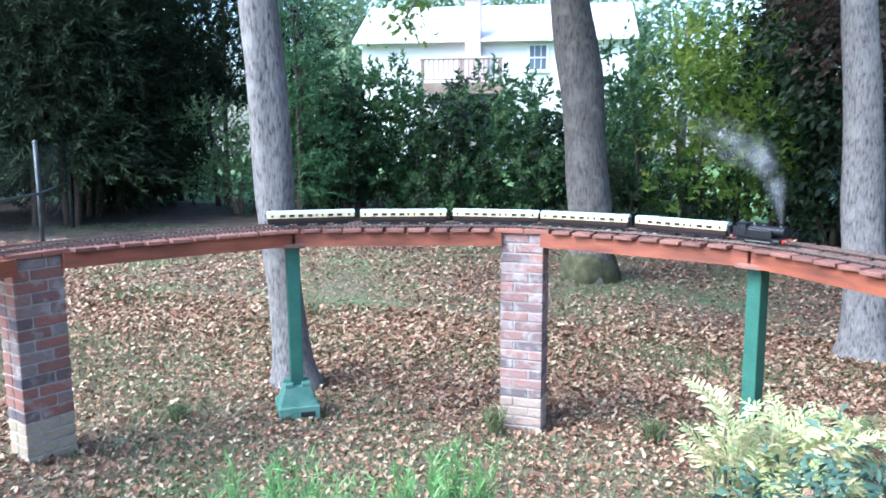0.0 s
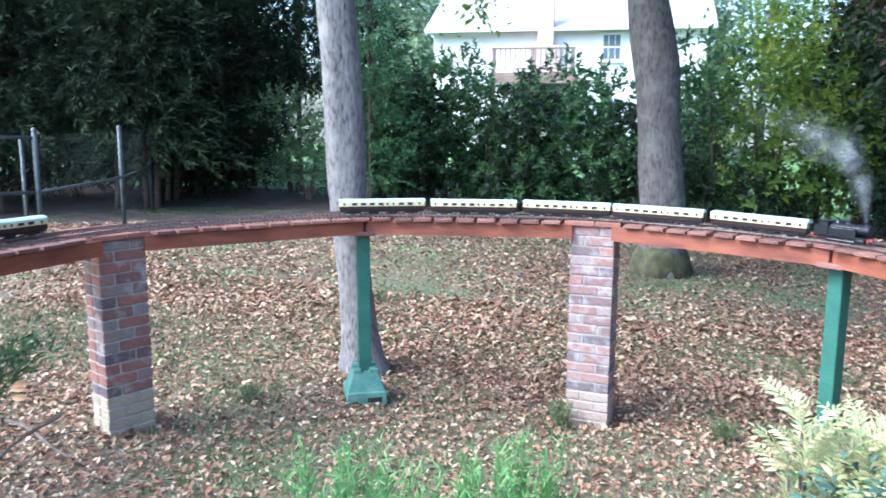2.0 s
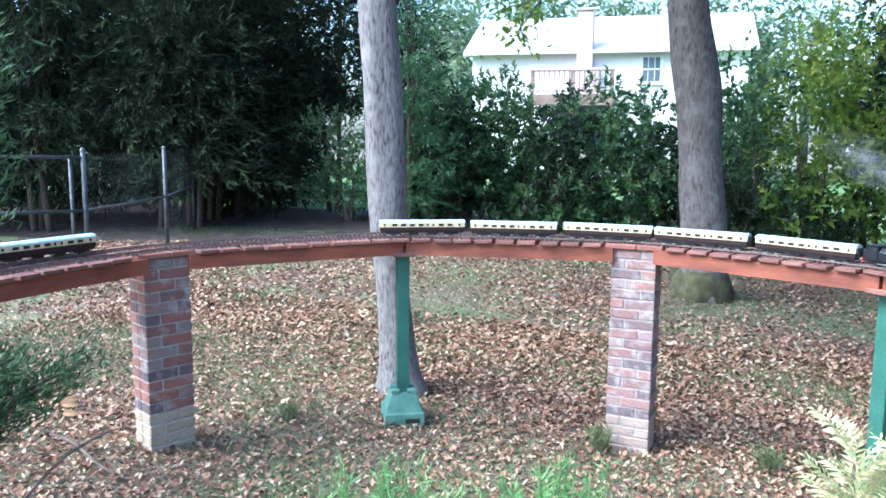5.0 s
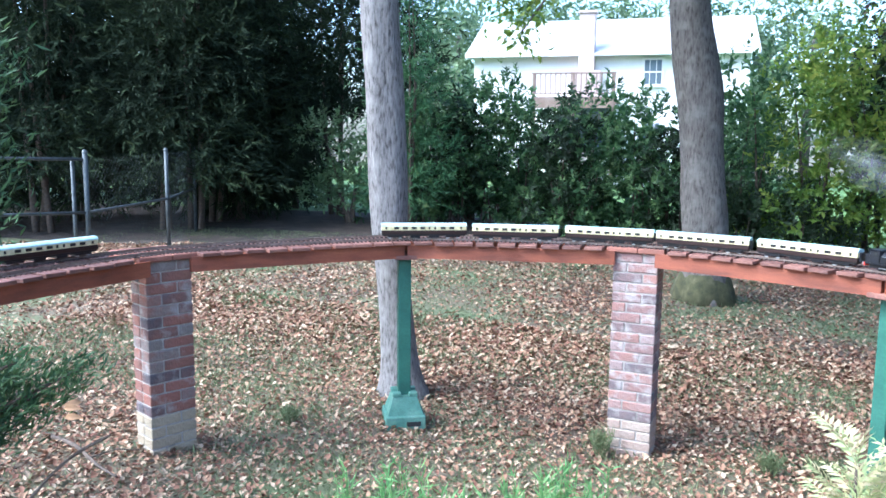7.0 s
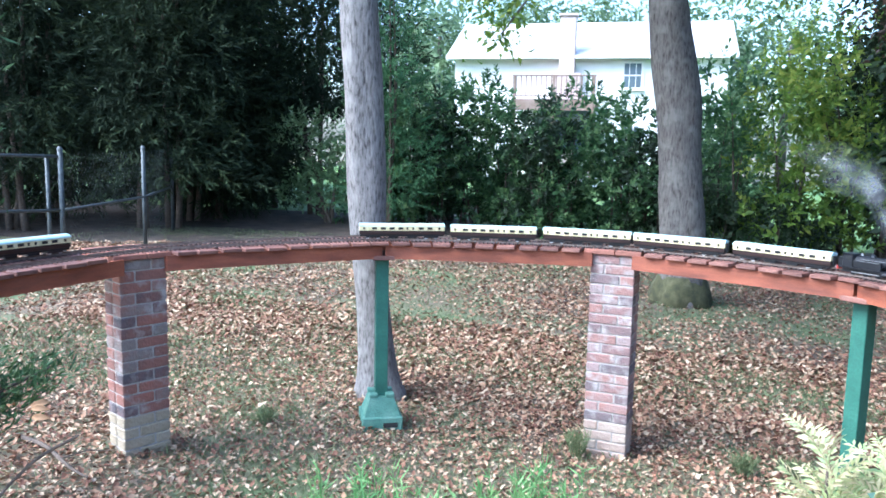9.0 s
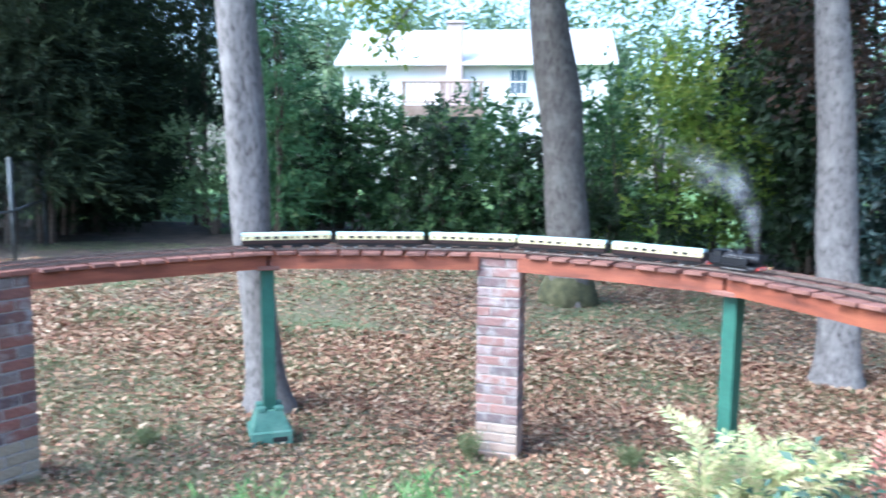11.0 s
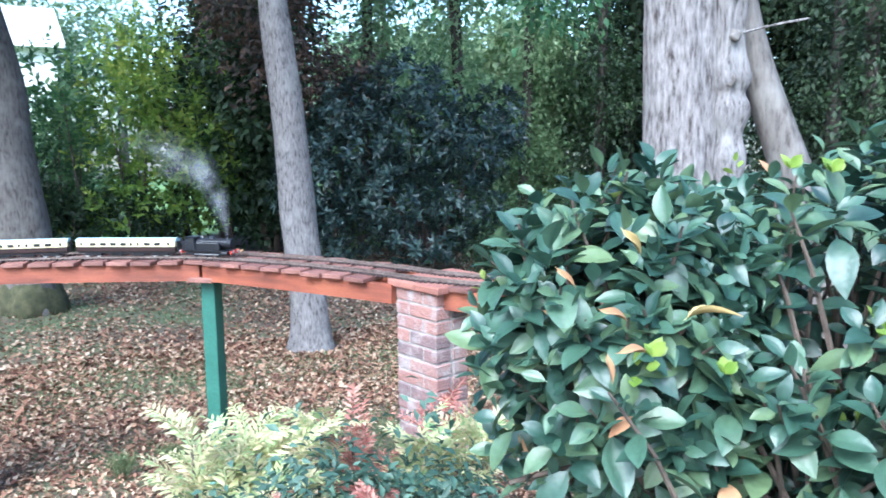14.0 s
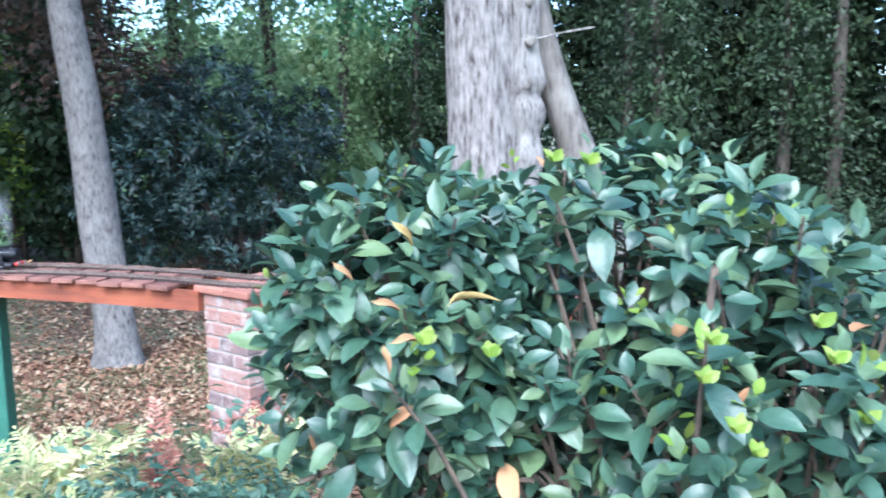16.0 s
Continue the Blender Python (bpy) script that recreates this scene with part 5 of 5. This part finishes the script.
def nandina(x, y, height, spread, mat, label, seed, canes=9, leaf=0.045, frond=0.24, fronds=10):
    g = ground_z(x, y)
    s = thing("nandina", Matrix.Translation((x, y, g)), label, "shrub", "nandinas")
    rr = random.Random(seed)
    lp, ln, ld, ll = [], [], [], []
    stalks = bmesh.new()
    for c in range(canes):
        an = rr.random() * 6.28
        tip = Vector((math.cos(an) * spread * rr.random() ** 0.5, math.sin(an) * spread * rr.random() ** 0.5, height * rr.uniform(0.72, 1.0)))
        base = Vector((tip.x * 0.25, tip.y * 0.25, -0.03))
        part("cane", tube(bmesh.new(), spline([base, base.lerp(tip, 0.5) + Vector((0, 0, 0.02)), tip - Vector((0, 0, 0.08))], 4), [0.006] * 8 + [0.004], 5), M_WOOD_DARK, s, smooth=True)
        for f in range(fronds):
            a2 = rr.random() * 6.28
            out = Vector((math.cos(a2), math.sin(a2), rr.uniform(0.6, 2.0))).normalized()
            start = tip - Vector((0, 0, 0.05 + rr.random() * height * 0.16))
            side = out.cross(Vector((rr.gauss(0, 0.35), rr.gauss(0, 0.35), 1))).normalized()
            size = frond * rr.uniform(0.75, 1.15)
            prev = start
            pairs = 9
            for k in range(1, pairs + 1):
                t = k / pairs
                q = start + out * size * t - Vector((0, 0, 0.30 * size * t * t))
                tube(stalks, [prev, q], (0.0020, 0.0016), 3, close=False)
                along = (q - prev).normalized()
                face = side.cross(along).normalized()
                if face.z < 0:
                    face = -face
                for sd in (-1, 1) if k < pairs else (0,):
                    if t < 0.22:
                        continue
                    lp.append(q)
                    ln.append((face + Vector((rr.gauss(0, 0.12), rr.gauss(0, 0.12), 0))).normalized())
                    ld.append((side * sd * 0.95 + along * 0.75 + Vector((0, 0, rr.gauss(0, 0.1)))).normalized())
                    ll.append(leaf * rr.uniform(0.85, 1.1) * (1.15 - 0.5 * t))
                prev = q
    tagged(part("stalk_mass", stalks, mat, s), kind="stuff")
    ll = np.array(ll)
    ob = link("leaflet_mass", leaf_mesh("leaflet_mass", np.array([tuple(v) for v in lp]), np.array([tuple(v) for v in ln]), np.array([tuple(v) for v in ld]), ll, ll * 0.27, fold=0.25, curl=0.12), mat, s)
    tagged(ob, kind="stuff")
    return s


for x, y, h, mat, label, seed in ((0.88, 2.90, 1.13, M_NANDINA, "nandina with cream and pale green feathery leaves", 5), (1.00, 2.86, 1.17, M_NANDINA, "nandina with cream and pale green feathery leaves", 6),
                                  (1.15, 2.84, 1.24, M_NANDINA, "tall nandina with cream and pale green feathery leaves", 7), (0.95, 2.66, 1.02, M_NANDINA, "low nandina with cream and pale green leaves", 14),
                                  (1.54, 2.58, 1.07, M_NANDINA, "nandina with pale green and cream feathery leaves", 8), (1.74, 2.62, 1.05, M_NANDINA, "nandina with pale green and cream feathery leaves", 9),
                                  (1.46, 2.92, 1.12, M_NANDINA_RED, "nandina with coral red young leaves", 10), (1.80, 2.86, 1.16, M_NANDINA_RED, "nandina with coral red young leaves", 11)):
    nandina(x, y, h, 0.11, mat, label, seed, canes=5, leaf=0.057 if mat is M_NANDINA else 0.045, frond=0.22)
for x, y, h, seed in ((0.98, 2.28, 1.02, 12), (1.20, 2.30, 1.05, 13), (1.40, 2.26, 1.03, 15)):
    nandina(x, y, h, 0.12, M_NANDINA_RED, "low nandina with red leaf tips", seed, canes=4, leaf=0.036, frond=0.11)
shrub("low_shrub", 1.15, 2.42, [(0.88, 2.50, 0.62, 0.18, 0.18, 0.24), (1.12, 2.46, 0.68, 0.28, 0.24, 0.28), (1.42, 2.40, 0.66, 0.26, 0.24, 0.28), (1.15, 2.42, 0.35, 0.45, 0.3, 0.3)], 7000, 0.045, M_GROUNDCOVER, "low blue-green shrub of small leaves", 20, slim=0.4, clump=0.05, stem_h=0.3)


def feathery(x, y, height, spread, mat, name, label, seed, blades=380, width=0.006, lean=0.5):
    g = ground_z(x, y)
    s = thing(name, Matrix.Translation((x, y, g)), label, "plant", name + "s")
    rng = np.random.default_rng(seed)
    stems = bmesh.new()
    P, N, D, L = [], [], [], []
    for k in range(26):
        an, d = rng.random() * 6.28, spread * rng.random() ** 0.6
        tip = np.array([math.cos(an) * d, math.sin(an) * d, height * rng.uniform(0.7, 1.0)])
        tube(stems, [(tip[0] * 0.3, tip[1] * 0.3, -0.02), tuple(tip * [0.7, 0.7, 0.55]), tuple(tip)], (0.003, 0.0025, 0.0012), 4, close=False)
        m = blades // 6
        t = rng.uniform(0.35, 1.0, m)[:, None]
        a = tip * t * np.array([0.7, 0.7, 1]) + tip * np.array([0.3, 0.3, 0]) * t
        u = unit(m, rng) * lean + np.array([0, 0, 0.6])
        P.append(a), N.append(unit(m, rng)), D.append(u), L.append(rng.uniform(0.03, 0.085, m))
    tagged(part("stem_mass", stems, mat, s), kind="stuff")
    P, N, D, L = (np.concatenate(v) for v in (P, N, D, L))
    tagged(link("leaves", leaf_mesh("leaves", P, N, D, L, np.full(len(L), width), fold=0.1, curl=0.1), mat, s), kind="stuff")
    return s


for i, (x, y, h) in enumerate(((-0.68, 2.56, 0.88), (-0.47, 2.62, 0.90), (-0.30, 2.60, 0.85), (-0.14, 2.74, 0.90), (-0.03, 2.82, 0.92))):
    feathery(x, y, h, 0.15, M_FERNY, "feathery_plant", "soft bright green feathery garden plant", 30 + i)


def juniper():
    x, y = -1.62, 1.72
    g = ground_z(x, y)
    s = thing("juniper", Matrix.Translation((x, y, g)), "green feathery juniper with a dead brown twig", "shrub")
    rng = np.random.default_rng(55)
    P, N, D, L = [], [], [], []
    boughs = [((-0.25, 0.0, 0.75), (0.28, 0.34, 1.20)), ((-0.25, 0.0, 0.75), (0.22, 0.32, 1.15)), ((-0.25, 0, 0.8), (0.14, 0.26, 1.18)), ((-0.25, 0.0, 0.75), (0.08, 0.26, 1.14)), ((-0.25, 0.0, 0.9), (0.18, 0.20, 1.24)),
              ((-0.25, 0, 1.6), (0.36, 0.02, 1.98)), ((-0.25, 0.0, 1.6), (0.32, 0.0, 2.05)), ((-0.25, 0, 1.4), (0.34, 0.0, 1.80)), ((-0.25, 0, 1.5), (0.30, -0.04, 1.90)), ((-0.25, 0, 1.3), (0.33, 0.0, 1.68))]
    for n, (a, b) in enumerate(boughs):
        a, b = Vector(a), Vector(b)
        path = spline([a, a.lerp(b, 0.5) + Vector((0, 0, 0.06)), b], 5)
        part("bough", tube(bmesh.new(), path, [0.012 * (1 - 0.8 * j / len(path)) for j in range(len(path))], 6), M_WOOD_DARK, s, smooth=True)
        m = 650 if n < 5 else 800
        t = rng.uniform(0.5, 1.04, m)
        along = np.array((b - a).normalized())
        c = np.array(a) + np.outer(t, np.array(b - a)) + rng.normal(size=(m, 3)) * 0.032
        P.append(c), N.append(unit(m, rng)), D.append(along + unit(m, rng) * 0.7 + np.array([0, 0, 0.3])), L.append(rng.uniform(0.02, 0.045, m))
    part("trunk", tube(bmesh.new(), [(-0.15, 0, -0.05), (-0.15, 0, 0.5), (-0.2, 0, 1.2), (-0.22, 0, 1.9)], (0.035, 0.03, 0.02, 0.01), 8), M_WOOD_DARK, s, smooth=True)
    P, N, D, L = (np.concatenate(v) for v in (P, N, D, L))
    tagged(link("needles", leaf_mesh("needles", P, N, D, L, np.full(len(L), 0.007), fold=0.2, curl=0.1), M_JUNIPER, s), kind="stuff")
    part("dead_twig", tube(bmesh.new(), spline([(0.1, 0.2, 0.75), (0.22, 0.3, 0.92), (0.34, 0.36, 1.0)], 4), [0.005] * 8 + [0.003], 5), M_WOOD_DARK, s, "bare brown twig")
    for k, (px, py, pz) in enumerate(((-1.30, 1.93, 1.19), (-1.34, 1.90, 1.20), (-1.27, 1.96, 1.20), (-1.29, 1.92, 1.17))):
        ob = new("dead_leaf", big_leaf("leaf", 0.042, 0.018, 0.5, 0.7, M_LEAF_DRY))
        ob.parent = s
        ob.matrix_basis = aim(Vector((px - x, py - y, pz - g)), (math.cos(k * 2.1), math.sin(k * 2.1), 0.2), (0.3, -0.8, 0.6))
        tagged(ob, "dry orange-brown leaf caught in the twigs")
    return s


juniper()
leaf = new("fallen_leaf", big_leaf("leaf", 0.06, 0.04, 0.5, 0.7, M_LEAF_DRY))
leaf.matrix_world = deck_pose(47.5, 0.33, TOP + 0.012) @ pose(0, 0, 0, 25, 10, 40)
tagged(leaf, "curled orange autumn leaf lying on the deck", "leaf")
stick = tagged(new("fallen_branch"), "bare brown fallen branch lying on the leaves", "branch")
stick.matrix_world = Matrix.Translation((-3.05, 4.02, ground_z(-3.05, 4.02) + 0.02))
part("wood", tube(bmesh.new(), spline([(-0.42, 0.18, 0.0), (-0.1, 0.05, 0.02), (0.2, -0.12, 0.0), (0.42, -0.24, 0.01)], 5), [0.018 - 0.0008 * k for k in range(16)], 7, 0.2, 3), M_WOOD_DARK, stick, smooth=True)
part("side_twig", tube(bmesh.new(), [(0.1, -0.06, 0.01), (0.2, 0.05, 0.03), (0.32, 0.10, 0.02)], (0.007, 0.005, 0.003), 5), M_WOOD_DARK, stick)
for i, (x, y, h) in enumerate(((-0.13, 5.50, 0.16), (0.95, 5.60, 0.14), (1.30, 5.75, 0.12), (-2.25, 5.1, 0.10))):
    feathery(x, y, h, 0.12, M_GRASS, "weed_tuft", "small green weed tuft growing through fallen leaves", 60 + i, blades=90)
